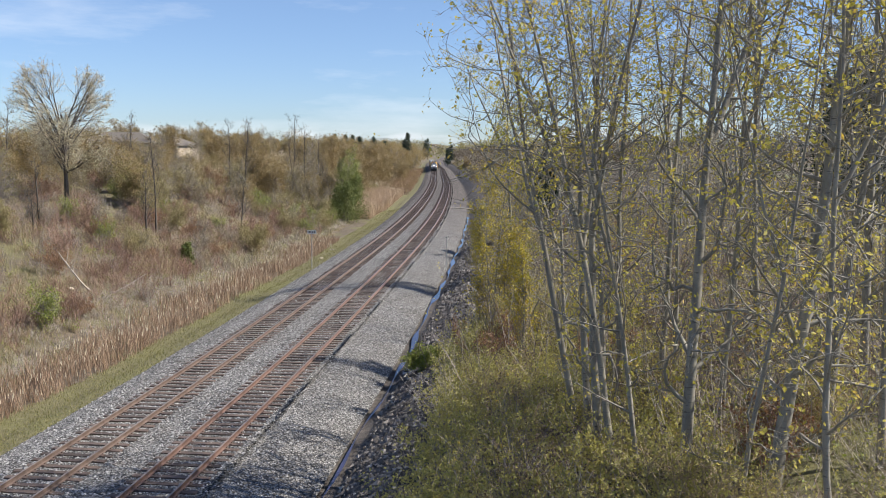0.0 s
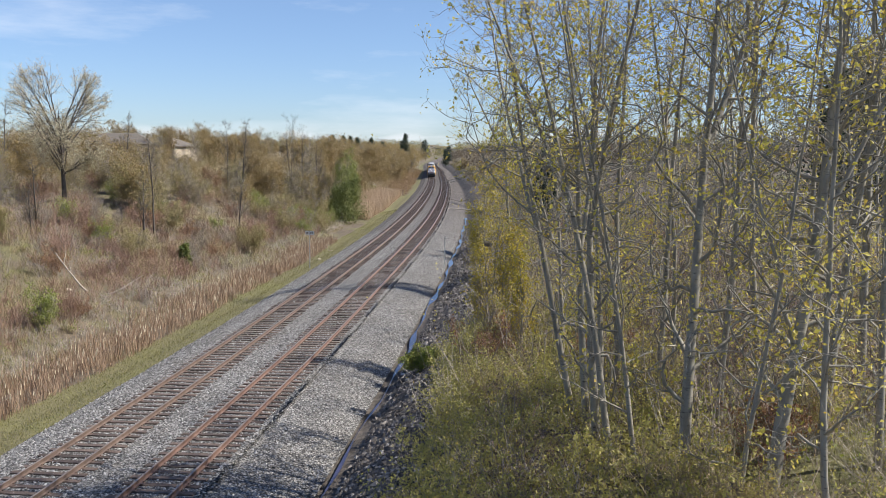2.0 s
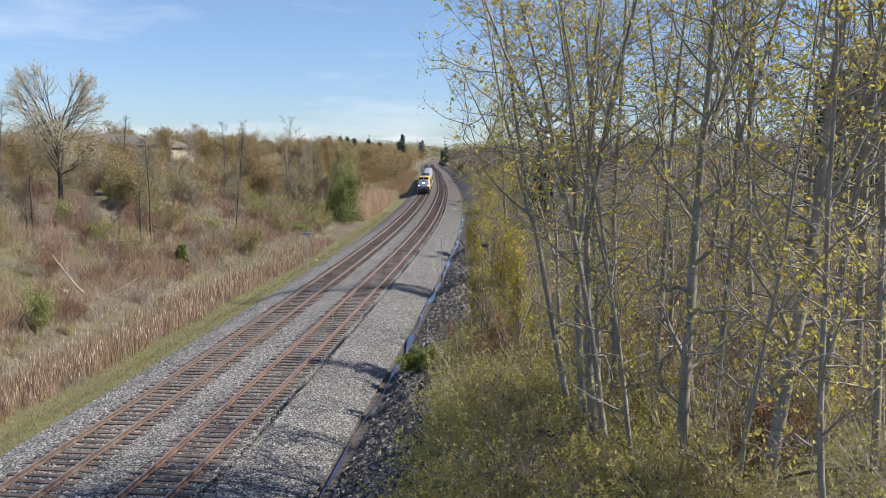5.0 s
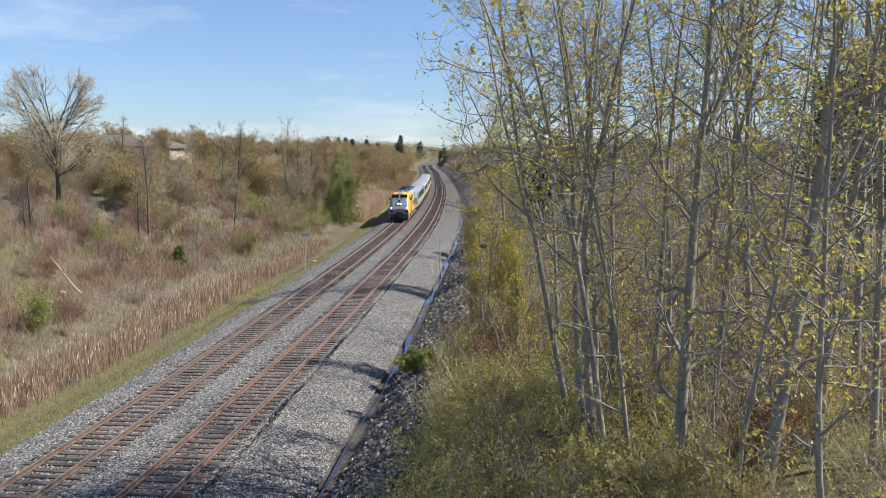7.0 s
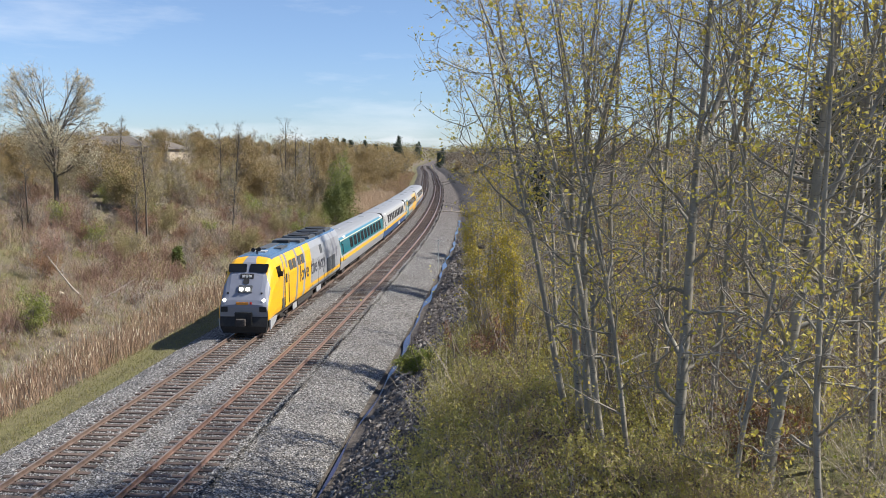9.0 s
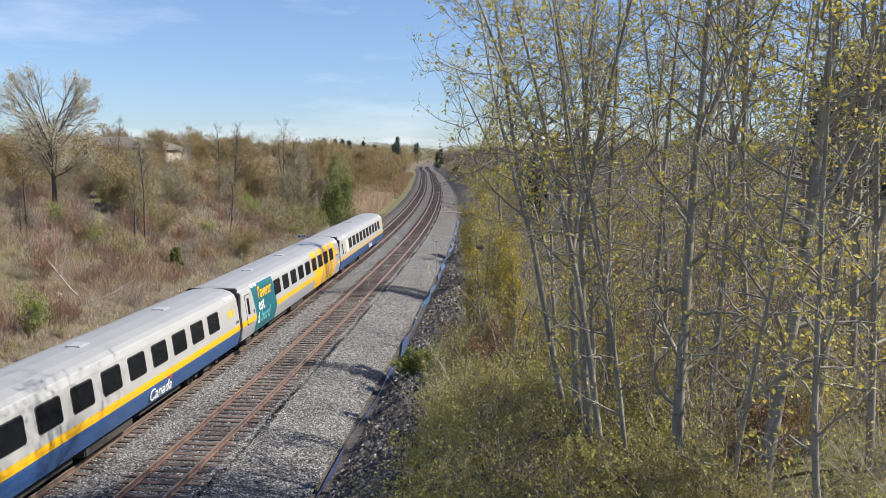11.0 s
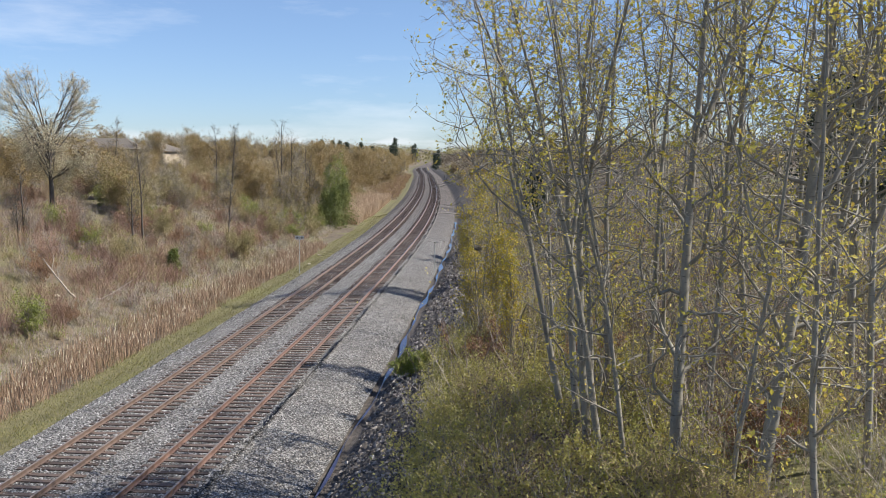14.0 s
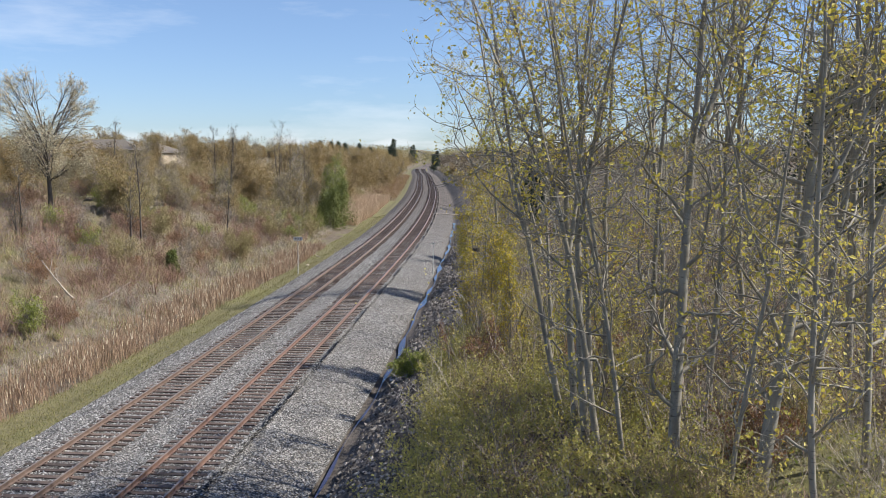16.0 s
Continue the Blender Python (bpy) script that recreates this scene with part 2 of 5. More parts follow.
def rod(*rods, sides=10):
    """A bmesh of cylinders: (from, to, radius) or (from, to, radius, end radius) each."""
    bm = bmesh.new()
    for a, b, r, *e in rods:
        a, b = Vector(a), Vector(b)
        m = Matrix.Translation((a + b) / 2) @ (b - a).to_track_quat("Z", "Y").to_matrix().to_4x4()
        bmesh.ops.create_cone(bm, cap_ends=True, segments=sides, radius1=r, radius2=e[0] if e else r, depth=(b - a).length, matrix=m)
    return bm


def loft(rings, cap=True):
    """Vertices and faces through closed rings of equal count."""
    rings = np.asarray(rings, dtype=float)
    k, n, _ = rings.shape
    i, j = np.meshgrid(np.arange(k - 1), np.arange(n), indexing="ij")
    a, b = i * n + j, i * n + (j + 1) % n
    faces = [np.stack([a, b, b + n, a + n], -1).reshape(-1, 4)]
    if cap:
        faces += [np.arange(n)[None, ::-1], ((k - 1) * n + np.arange(n))[None]]
    return rings.reshape(-1, 3), faces


def tubes(lines):
    """Tapered tubes along polylines: (points, first radius, last radius, sides)."""
    V, Q, base, kinds = [], [], 0, {}
    for pts, r0, r1, n in lines:
        kinds.setdefault((len(pts), n), []).append((pts, r0, r1))
    for (k, n), group in kinds.items():
        P = np.array([g[0] for g in group])
        d = np.gradient(P, axis=1)
        d /= np.linalg.norm(d, axis=2)[..., None] + 1e-9
        side = np.cross(d, (0.31, 0.84, 0.17))
        side /= np.linalg.norm(side, axis=2)[..., None] + 1e-9
        up = np.cross(d, side)
        a = np.arange(n) * 2 * np.pi / n
        f = np.linspace(0, 1, k)[None]
        r = np.array([g[1] for g in group])[:, None] * (1 - f) + np.array([g[2] for g in group])[:, None] * f
        v = P[:, :, None] + r[..., None, None] * (np.cos(a)[:, None] * side[:, :, None] + np.sin(a)[:, None] * up[:, :, None])
        V.append(v.reshape(-1, 3))
        i, j = np.meshgrid(np.arange(k - 1), np.arange(n), indexing="ij")
        p, q = i * n + j, i * n + (j + 1) % n
        one = np.stack([p, q, q + n, p + n], -1).reshape(-1, 4)
        Q.append((base + np.arange(len(group))[:, None, None] * (k * n) + one[None]).reshape(-1, 4))
        base += len(group) * k * n
    return np.concatenate(V), np.concatenate(Q)


def leaves(rng, spots, size, droop=0.0, slim=0.6):
    """One four-cornered folded leaf at each spot."""
    n = len(spots)
    d = rng.normal(0, 1, (n, 3))
    d[:, 2] -= droop
    d /= np.linalg.norm(d, axis=1)[:, None]
    e = np.cross(d, rng.normal(0, 1, (n, 3)))
    e /= np.linalg.norm(e, axis=1)[:, None] + 1e-9
    L = size * rng.uniform(0.6, 1.3, (n, 1))
    w = np.cross(d, e) * L * 0.12
    v = np.stack([spots, spots + d * L * 0.5 + e * L * slim * 0.5 + w, spots + d * L, spots + d * L * 0.5 - e * L * slim * 0.5 + w], 1)
    return v.reshape(-1, 3), np.arange(n * 4).reshape(n, 4)


# ---- the line of the railway: s metres along it, u metres to the right of the far track's middle ----
KNOTS = (0, 30, 60, 90, 120, 160, 200, 260, 330, 420, 520, 700)
BEND = (-.00051, -.00093, -.00013, -.00079, -.00064, -.0003, -.0003, -.00027, .00014, -.00037, .00026, .00025)
LS = np.arange(0.0, 720.0)
LA = 0.1016 + np.cumsum(np.interp(LS, KNOTS, BEND))
LX, LY = -15.049 + np.cumsum(np.sin(LA)), 8 + np.cumsum(np.cos(LA))
back = np.arange(-400.0, 0.0)
fore = np.arange(720.0, 4200.0)
LX = np.concatenate([LX[0] + back * math.sin(LA[0]), LX, LX[-1] + (fore - 719) * math.sin(LA[-1])])
LY = np.concatenate([LY[0] + back * math.cos(LA[0]), LY, LY[-1] + (fore - 719) * math.cos(LA[-1])])
LA = np.concatenate([np.full(400, LA[0]), LA, np.full(len(fore), LA[-1])])
LS = np.concatenate([back, LS, fore])
SPACING = 4.064


def on_line(s, u=0.0):
    """World x, y and heading at s, u (numbers or arrays)."""
    x, y, a = np.interp(s, LS, LX), np.interp(s, LS, LY), np.interp(s, LS, LA)
    w = np.clip((700 - np.abs(u)) / 500, 0, 1)
    return x + u * np.cos(a * w), y - u * np.sin(a * w), a


def off_line(x, y):
    """The s and u of a world point."""
    i = int(np.argmin((LX[:1200] - x) ** 2 + (LY[:1200] - y) ** 2))
    a = LA[i]
    return LS[i] + (x - LX[i]) * math.sin(a) + (y - LY[i]) * math.cos(a), (x - LX[i]) * math.cos(a) - (y - LY[i]) * math.sin(a)


PROFILE_U = (-2500, -300, -90, -60, -45, -31, -22, -15, -10, -8.8, -5.4, -4.6, -3.2, -1.9, 6.0, 8.3, 8.75, 9.25, 9.7, 11.0, 13.0, 16.0, 21.0, 30.0, 60.0, 300, 2500)
PROFILE_Z = (10, 9.0, 7.6, 7.0, 6.3, 4.9, 2.6, 0.7, -0.7, -1.1, -1.15, -0.95, -0.85, -0.62, -0.62, -0.9, -1.0, -1.0, -0.62, 0.2, 1.0, 1.9, 3.1, 4.6, 6.5, 8.5, 10)


def lie(s, u):
    """The ground's height."""
    s, u = np.asarray(s, dtype=float), np.asarray(u, dtype=float)
    z = np.interp(u, PROFILE_U, PROFILE_Z)
    rough = np.clip((np.abs(u - 3) - 6.5) / 8, 0, 1)
    wave = np.sin(s * 0.11 + u * 0.07) * np.cos(u * 0.13 - s * 0.045 + 1.3) * 0.5 + np.sin(s * 0.31 + 1.7 * np.sin(u * 0.4)) * np.cos(u * 0.37 + s * 0.12) * 0.22
    far = np.clip((s - 950) / 900, 0, 1)
    return z + rough * wave + far * 14


def spot(s, u, sink=0.0):
    x, y, _ = on_line(s, u)
    return float(x), float(y), float(lie(s, u)) - sink

# ---- ground, ballast, ditch water ----
def strip(name, ss, us, height, mats, kind="structure", label="", thick=0.0):
    """A sheet over a grid of s and u."""
    S, U = np.meshgrid(ss, us, indexing="ij")
    x, y, _ = on_line(S, U)
    v = np.stack([x, y, height(S, U)], -1).reshape(-1, 3)
    n = len(us)
    i, j = np.meshgrid(np.arange(len(ss) - 1), np.arange(n - 1), indexing="ij")
    a = (i * n + j).ravel()
    q = np.stack([a, a + 1, a + n + 1, a + n], -1)
    q = q[:, ::-1]
    me = sheet(name, v, [q], mats, smooth=True)
    uv = me.uv_layers.new(name="track")
    flat = np.stack([S.ravel(), U.ravel()], -1)[q.ravel()]
    uv.data.foreach_set("uv", flat.astype(np.float32).ravel())
    ob = new(name, me)
    return tagged(ob, label, name.replace("_", " "), kind=kind)


S_NEAR = np.concatenate([np.arange(-390, -20, 12.0), np.arange(-20, 160, 1.0), np.arange(160, 420, 4.0), np.arange(420, 1000, 20.0), np.geomspace(1000, 4100, 20)])
U_ALL = np.unique(np.concatenate([np.array(PROFILE_U), np.arange(-90, -10, 2.0), np.arange(-10, 20, 0.7), np.arange(20, 60, 2.0), np.geomspace(60, 300, 9), -np.geomspace(90, 300, 8)]))
U_ALL = U_ALL[np.concatenate([[True], np.diff(U_ALL) > 0.15])]
strip("ground", S_NEAR, U_ALL, lie, [M["ground"]], label="brown leaf litter and patchy grass on the cutting slopes")


def bed(S, U):
    z = np.interp(U, (-4.1, -2.3, -1.6, 1.6, 2.0, 2.5, 5.7, 6.1, 7.6, 8.75), (-0.98, -0.27, -0.215, -0.215, -0.25, -0.212, -0.212, -0.24, -0.50, -0.84))
    return z + 0.012 * np.sin(S * 1.1 + U * 2.3) * np.cos(U * 1.7 - S * 0.5)


U_BED = np.unique(np.concatenate([np.arange(-4.1, 8.76, 0.35), np.array((-2.3, -1.6, 1.6, 2.0, 2.5, 5.7, 6.1, 7.6, 8.75))]))
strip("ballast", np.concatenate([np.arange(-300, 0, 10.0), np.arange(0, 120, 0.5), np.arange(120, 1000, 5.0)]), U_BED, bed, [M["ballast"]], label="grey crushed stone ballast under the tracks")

# water lying in the side ditch, a broken narrow strip
rng = np.random.default_rng(5)
ss = np.concatenate([np.arange(14, 130, 0.6)])
wid = np.clip(0.08 + 0.08 * np.sin(ss * 0.35 + .6) + 0.09 * np.sin(ss * 0.93 + 1), 0.03, 1)
wid *= np.clip((ss - 12) / 35, .3, 1)
mid = 9.02 + 0.10 * np.sin(ss * 0.22) + 0.06 * np.sin(ss * 0.7)
x0, y0, _ = on_line(ss, mid - wid)
x1, y1, _ = on_line(ss, mid + wid)
v = np.concatenate([np.stack([x0, y0, np.full(len(ss), -0.87)], -1), np.stack([x1, y1, np.full(len(ss), -0.87)], -1)])
i = np.arange(len(ss) - 1)
tagged(new("ditch_water", sheet("ditch_water", v, [np.stack([i, i + len(ss), i + len(ss) + 1, i + 1], -1)], [M["water"]])), "narrow strip of still water in the ditch reflecting sky", "water", kind="structure")


# loose stones over the ballast
def pebbles(name, n, s0, s1, u0, u1, height, lo, hi, mat, seed):
    rng = np.random.default_rng(seed)
    S, U = s0 + (s1 - s0) * rng.random(n) ** 1.6, rng.uniform(u0, u1, n)
    x, y, _ = on_line(S, U)
    c = np.stack([x, y, height(S, U)], -1)
    r = rng.uniform(lo, hi, (n, 1, 1))
    octa = np.array([(1, 0, 0), (-1, 0, 0), (0, 1, 0), (0, -1, 0), (0, 0, .7), (0, 0, -.7)])
    tri = np.array([(0, 2, 4), (2, 1, 4), (1, 3, 4), (3, 0, 4), (2, 0, 5), (1, 2, 5), (3, 1, 5), (0, 3, 5)])
    v = c[:, None] + (octa[None] + rng.normal(0, 0.22, (n, 6, 3))) * r
    a = rng.uniform(0, 6.28, n)
    d = v - c[:, None]
    v = c[:, None] + np.stack([d[..., 0] * np.cos(a)[:, None] - d[..., 1] * np.sin(a)[:, None], d[..., 0] * np.sin(a)[:, None] + d[..., 1] * np.cos(a)[:, None], d[..., 2]], -1)
    f = (np.arange(n)[:, None, None] * 6 + tri[None]).reshape(-1, 3)
    return new(name, sheet(name, v.reshape(-1, 3), [f], [mat]))


tagged(pebbles("ballast_stones", 46000, 10, 100, -3.8, 8.7, bed, 0.02, 0.065, M["stone"], 2), "loose angular grey ballast stones", "stones", kind="stuff")
tagged(pebbles("bank_rubble", 13000, 10, 110, 9.4, 13.6, lie, 0.03, 0.15, M["rubble"], 3), "dark clods and broken rubble on the ditch bank", "rubble", kind="stuff")


# ---- the passenger train ----
YELLOW, SILVER, GREY, BLUE, TEAL, WHITE = (.80, .42, .012), (.31, .315, .325), (.22, .22, .24), (.03, .085, .22), (.008, .125, .15), (.40, .39, .365)


def weathered(n, c, amount=0.35):
    """Road dirt over paint: soft streaks and fine grime."""
    g = n.noise(1.1, 6, stretch=(1, 0.5, 2.2))
    c = n.mix(n.math("MULTIPLY", n.ramp(g, (.45, (0, 0, 0)), (.8, (1, 1, 1))), amount), c, (.16, .145, .125))
    return c


def loco_paint():
    n = Nodes("locomotive_paint", 0.35)
    x, y, z = n.xyz()
    ax = n.math("ABSOLUTE", x)
    v = n.math("SUBTRACT", y, n.math("MULTIPLY", z, 0.28))
    L = 21.0
    stops = [(0, YELLOW), (2.35, GREY), (2.6, YELLOW), (3.1, GREY), (3.45, YELLOW), (5.6, GREY), (6.0, YELLOW), (7.6, SILVER), (8.1, YELLOW), (9.7, SILVER)]
    side = n.ramp(n.math("DIVIDE", v, L), *[(p / L, c) for p, c in stops], constant=True)
    vr = n.math("ADD", y, n.math("MULTIPLY", z, 0.35))
    side = n.mix(n.math("MULTIPLY", n.inside(vr, 18.9, 19.3), n.math("GREATER_THAN", z, 2.6)), side, GREY)
    side = n.mix(n.math("MULTIPLY", n.inside(vr, 19.8, 20.4), n.math("GREATER_THAN", z, 2.2)), side, GREY)
    side = n.mix(n.math("MULTIPLY", n.inside(z, 1.16, 1.42), n.math("GREATER_THAN", y, 9.8)), side, YELLOW)
    # nose: grey with yellow corners
    lim = n.math("SUBTRACT", 1.50, n.math("MULTIPLY", n.math("MAXIMUM", n.math("SUBTRACT", z, 2.35), 0.0), 0.40))
    high = n.math("GREATER_THAN", z, 3.86)
    lim = n.math("SUBTRACT", lim, n.math("MULTIPLY", high, 0.45))
    nose = n.mix(n.math("GREATER_THAN", ax, lim), (.22, .235, .285), YELLOW)
    nose = n.mix(n.inside(z, 0.0, 1.62), nose, (.235, .235, .25))
    onnose = n.math("MULTIPLY", n.math("LESS_THAN", y, 2.1), n.math("LESS_THAN", ax, 1.385))
    c = n.mix(onnose, side, nose)
    # grey roof: the sky's blue reflection is put into its colour
    roof = n.math("MULTIPLY", n.math("LESS_THAN", ax, 1.12), n.math("MULTIPLY", n.math("GREATER_THAN", z, 4.0), n.math("GREATER_THAN", y, 2.1)))
    c = n.mix(roof, c, (.075, .145, .235))
    rough = n.math("SUBTRACT", 0.42, n.math("MULTIPLY", roof, 0.22))
    return n.done(weathered(n, c, 0.22), rough)


def coach_paint(name, lower, stripe=YELLOW, teal=None, teal_panel=None, yellow=None):
    n = Nodes(name, 0.42)
    x, y, z = n.xyz()
    c = n.mix(n.math("GREATER_THAN", z, 3.36), WHITE, (.315, .31, .30))
    c = n.mix(n.math("LESS_THAN", z, 1.50), c, lower)
    if teal:
        c = n.mix(n.math("MULTIPLY", n.inside(z, 1.95, 3.10), n.inside(y, *teal)), c, TEAL)
        c = n.mix(n.inside(z, 3.10, 3.17), c, (.70, .62, .42))
        c = n.mix(n.math("MULTIPLY", n.inside(z, 3.17, 3.36), n.inside(y, 0.0, 26.0)), c, (.05, .22, .32))
    if stripe:
        c = n.mix(n.inside(z, 1.50, 1.79), c, stripe)
    if yellow:
        v = n.math("SUBTRACT", y, n.math("MULTIPLY", z, 0.16))
        w = yellow[0]
        lo = n.ramp(n.math("DIVIDE", v, 26.0), *[(p / 26, k) for p, k in ((0, lower), (w, YELLOW), (w + 2.5, SILVER), (w + 2.8, YELLOW), (w + 4.5, SILVER), (w + 4.85, YELLOW), (w + 6.6, SILVER), (w + 7.0, YELLOW), (yellow[1], SILVER))], constant=True)
        hi = n.ramp(n.math("DIVIDE", v, 26.0), *[(p / 26, k) for p, k in ((0, SILVER), (w - .8, YELLOW), (w + .9, SILVER), (w + 1.5, YELLOW), (w + 3.1, SILVER), (w + 3.6, YELLOW), (w + 5.2, SILVER), (w + 5.6, YELLOW), (yellow[1], SILVER))], constant=True)
        inband = n.math("MULTIPLY", n.inside(v, w - .8, 26.0), n.inside(z, 2.2, 3.38))
        c = n.mix(inband, c, hi)
        c = n.mix(n.math("MULTIPLY", n.inside(v, w, 26.0), n.math("LESS_THAN", z, 2.2)), c, lo)
    if teal_panel:
        v = n.math("ADD", y, n.math("MULTIPLY", n.math("ABSOLUTE", n.math("SUBTRACT", z, 1.7)), 0.25))
        c = n.mix(n.math("MULTIPLY", n.inside(v, *teal_panel), n.math("LESS_THAN", z, 3.3)), c, TEAL)
    seams = n.math("GREATER_THAN", n.math("FRACT", n.math("DIVIDE", y, 3.9)), 0.993)
    c = n.mix(n.math("MULTIPLY", seams, n.math("MULTIPLY", n.math("GREATER_THAN", z, 3.2), 0.5)), c, (.2, .2, .2))
    return n.done(weathered(n, c, 0.22))


T = {
    "loco": loco_paint(),
    "black": simple("black_rubber", (.012, .012, .012), (.03, .03, .03), 4, 0.7),
    "frame": simple("sooty_underframe", (.022, .020, .018), (.075, .065, .058), 4, 0.8),
    "glass": simple("dark_tinted_glass", (.006, .007, .008), (.012, .013, .014), 1, 0.06, 0, 0),
    "grille": simple("dark_grille", (.04, .045, .05), (.09, .095, .10), 8, 0.6),
    "silver": simple("silver_paint", (.33, .335, .34), (.42, .425, .43), 3, 0.4),
    "yellow": simple("yellow_paint", (.80, .44, .02), (.88, .50, .03), 3, 0.4, 0, 0),
    "white": simple("white_paint", (.70, .69, .66), (.80, .79, .76), 3, 0.5, 0, 0),
    "cream": simple("bare_filler_patch", (.52, .47, .39), (.62, .57, .48), 3, 0.7, 0, 0),
    "teal": simple("pale_teal_letters", (.10, .40, .42), (.13, .46, .48), 3, 0.5, 0, 0),
    "orange": simple("orange_emblem", (.70, .26, .03), (.80, .32, .04), 3, 0.5, 0, 0),
    "red": simple("red_emblem", (.55, .03, .03), (.62, .05, .04), 3, 0.5, 0, 0),
    "charcoal": simple("charcoal_letters", (.035, .035, .045), (.06, .06, .07), 3, 0.5, 0, 0),
    "roof": simple("dull_roof_fittings", (.05, .055, .06), (.12, .125, .13), 4, 0.6),
}
lamp = Nodes("headlight", 0.2)
lamp.b.inputs["Emission Color"].default_value = (1.0, 0.93, 0.82, 1)
lamp.b.inputs["Emission Strength"].default_value = 5.0
T["lamp"] = lamp.done((.9, .9, .88))


def rounded(w, h, r, k=4):
    """A rounded oblong's outline, anticlockwise."""
    pts = []
    for cx, cy, a0 in ((w / 2 - r, h / 2 - r, 0), (-w / 2 + r, h / 2 - r, 90), (-w / 2 + r, -h / 2 + r, 180), (w / 2 - r, -h / 2 + r, 270)):
        pts += [(cx + r * math.cos(radians(a0 + 90 * i / k)), cy + r * math.sin(radians(a0 + 90 * i / k))) for i in range(k + 1)]
    return pts


def slab(outline, m, depth=0.02):
    """A flat plate of this outline (its x across, y up), depth thick towards its own z, placed by m."""
    lo, hi = [m @ Vector((x, y, -depth)) for x, y in outline], [m @ Vector((x, y, depth * 0.5)) for x, y in outline]
    v, f = loft([lo, hi])
    return sheet("plate", v, f)


def lettering(text, size, m, depth=0.006, shear=0.0, weight=0.0):
    """Raised letters in the built-in font, as a mesh; their x along the line of writing."""
    cu = bpy.data.curves.new("lettering", "FONT")
    cu.body, cu.size, cu.extrude, cu.shear, cu.resolution_u, cu.offset = text, size, depth, shear, 2, weight
    ob = bpy.data.objects.new("lettering", cu)
    scene.collection.objects.link(ob)
    me = bpy.data.meshes.new_from_object(ob.evaluated_get(bpy.context.evaluated_depsgraph_get()))
    bpy.data.objects.remove(ob)
    bpy.data.curves.remove(cu)
    me.transform(m)
    return me


def wall_frame(y, z, x, tilt, side=1):
    """A pose on a car's side: x along the car, y up the wall, z outwards. tilt: degrees by which the wall leans in."""
    ax = Vector((0, 1, 0)) * side
    up = Vector((-side * math.sin(radians(tilt)), 0, math.cos(radians(tilt))))
    out = ax.cross(up)
    return Matrix(((ax.x, up.x, out.x, x), (ax.y, up.y, out.y, y), (ax.z, up.z, out.z, z), (0, 0, 0, 1)))


def bogie(parent, y, wheelbase=2.7, r=0.5, half=1.0):
    fr = part("bogie", box((-half - .06, -half + .06, y - wheelbase / 2 - .5, y + wheelbase / 2 + .5, .48, .72), (half - .06, half + .06, y - wheelbase / 2 - .5, y + wheelbase / 2 + .5, .48, .72),
                           (-half, half, y - .25, y + .25, .5, .85), (half - .02, half + .12, y - .35, y + .35, .3, .66), (-half - .12, -half + .02, y - .35, y + .35, .3, .66),
                           *[(sx * half - .12, sx * half + .12, y + o - .16, y + o + .16, .34, .66) for sx in (-1, 1) for o in (-wheelbase / 2, wheelbase / 2)], bevel=.02), T["frame"], parent, "sooty cast bogie frame")
    for o in (-wheelbase / 2, wheelbase / 2):
        part("wheelset", rod(((-.82, y + o, r), (-.70, y + o, r), r), ((.70, y + o, r), (.82, y + o, r), r), ((-.7, y + o, r), (.7, y + o, r), .09), sides=24), T["frame"], fr)
    return fr


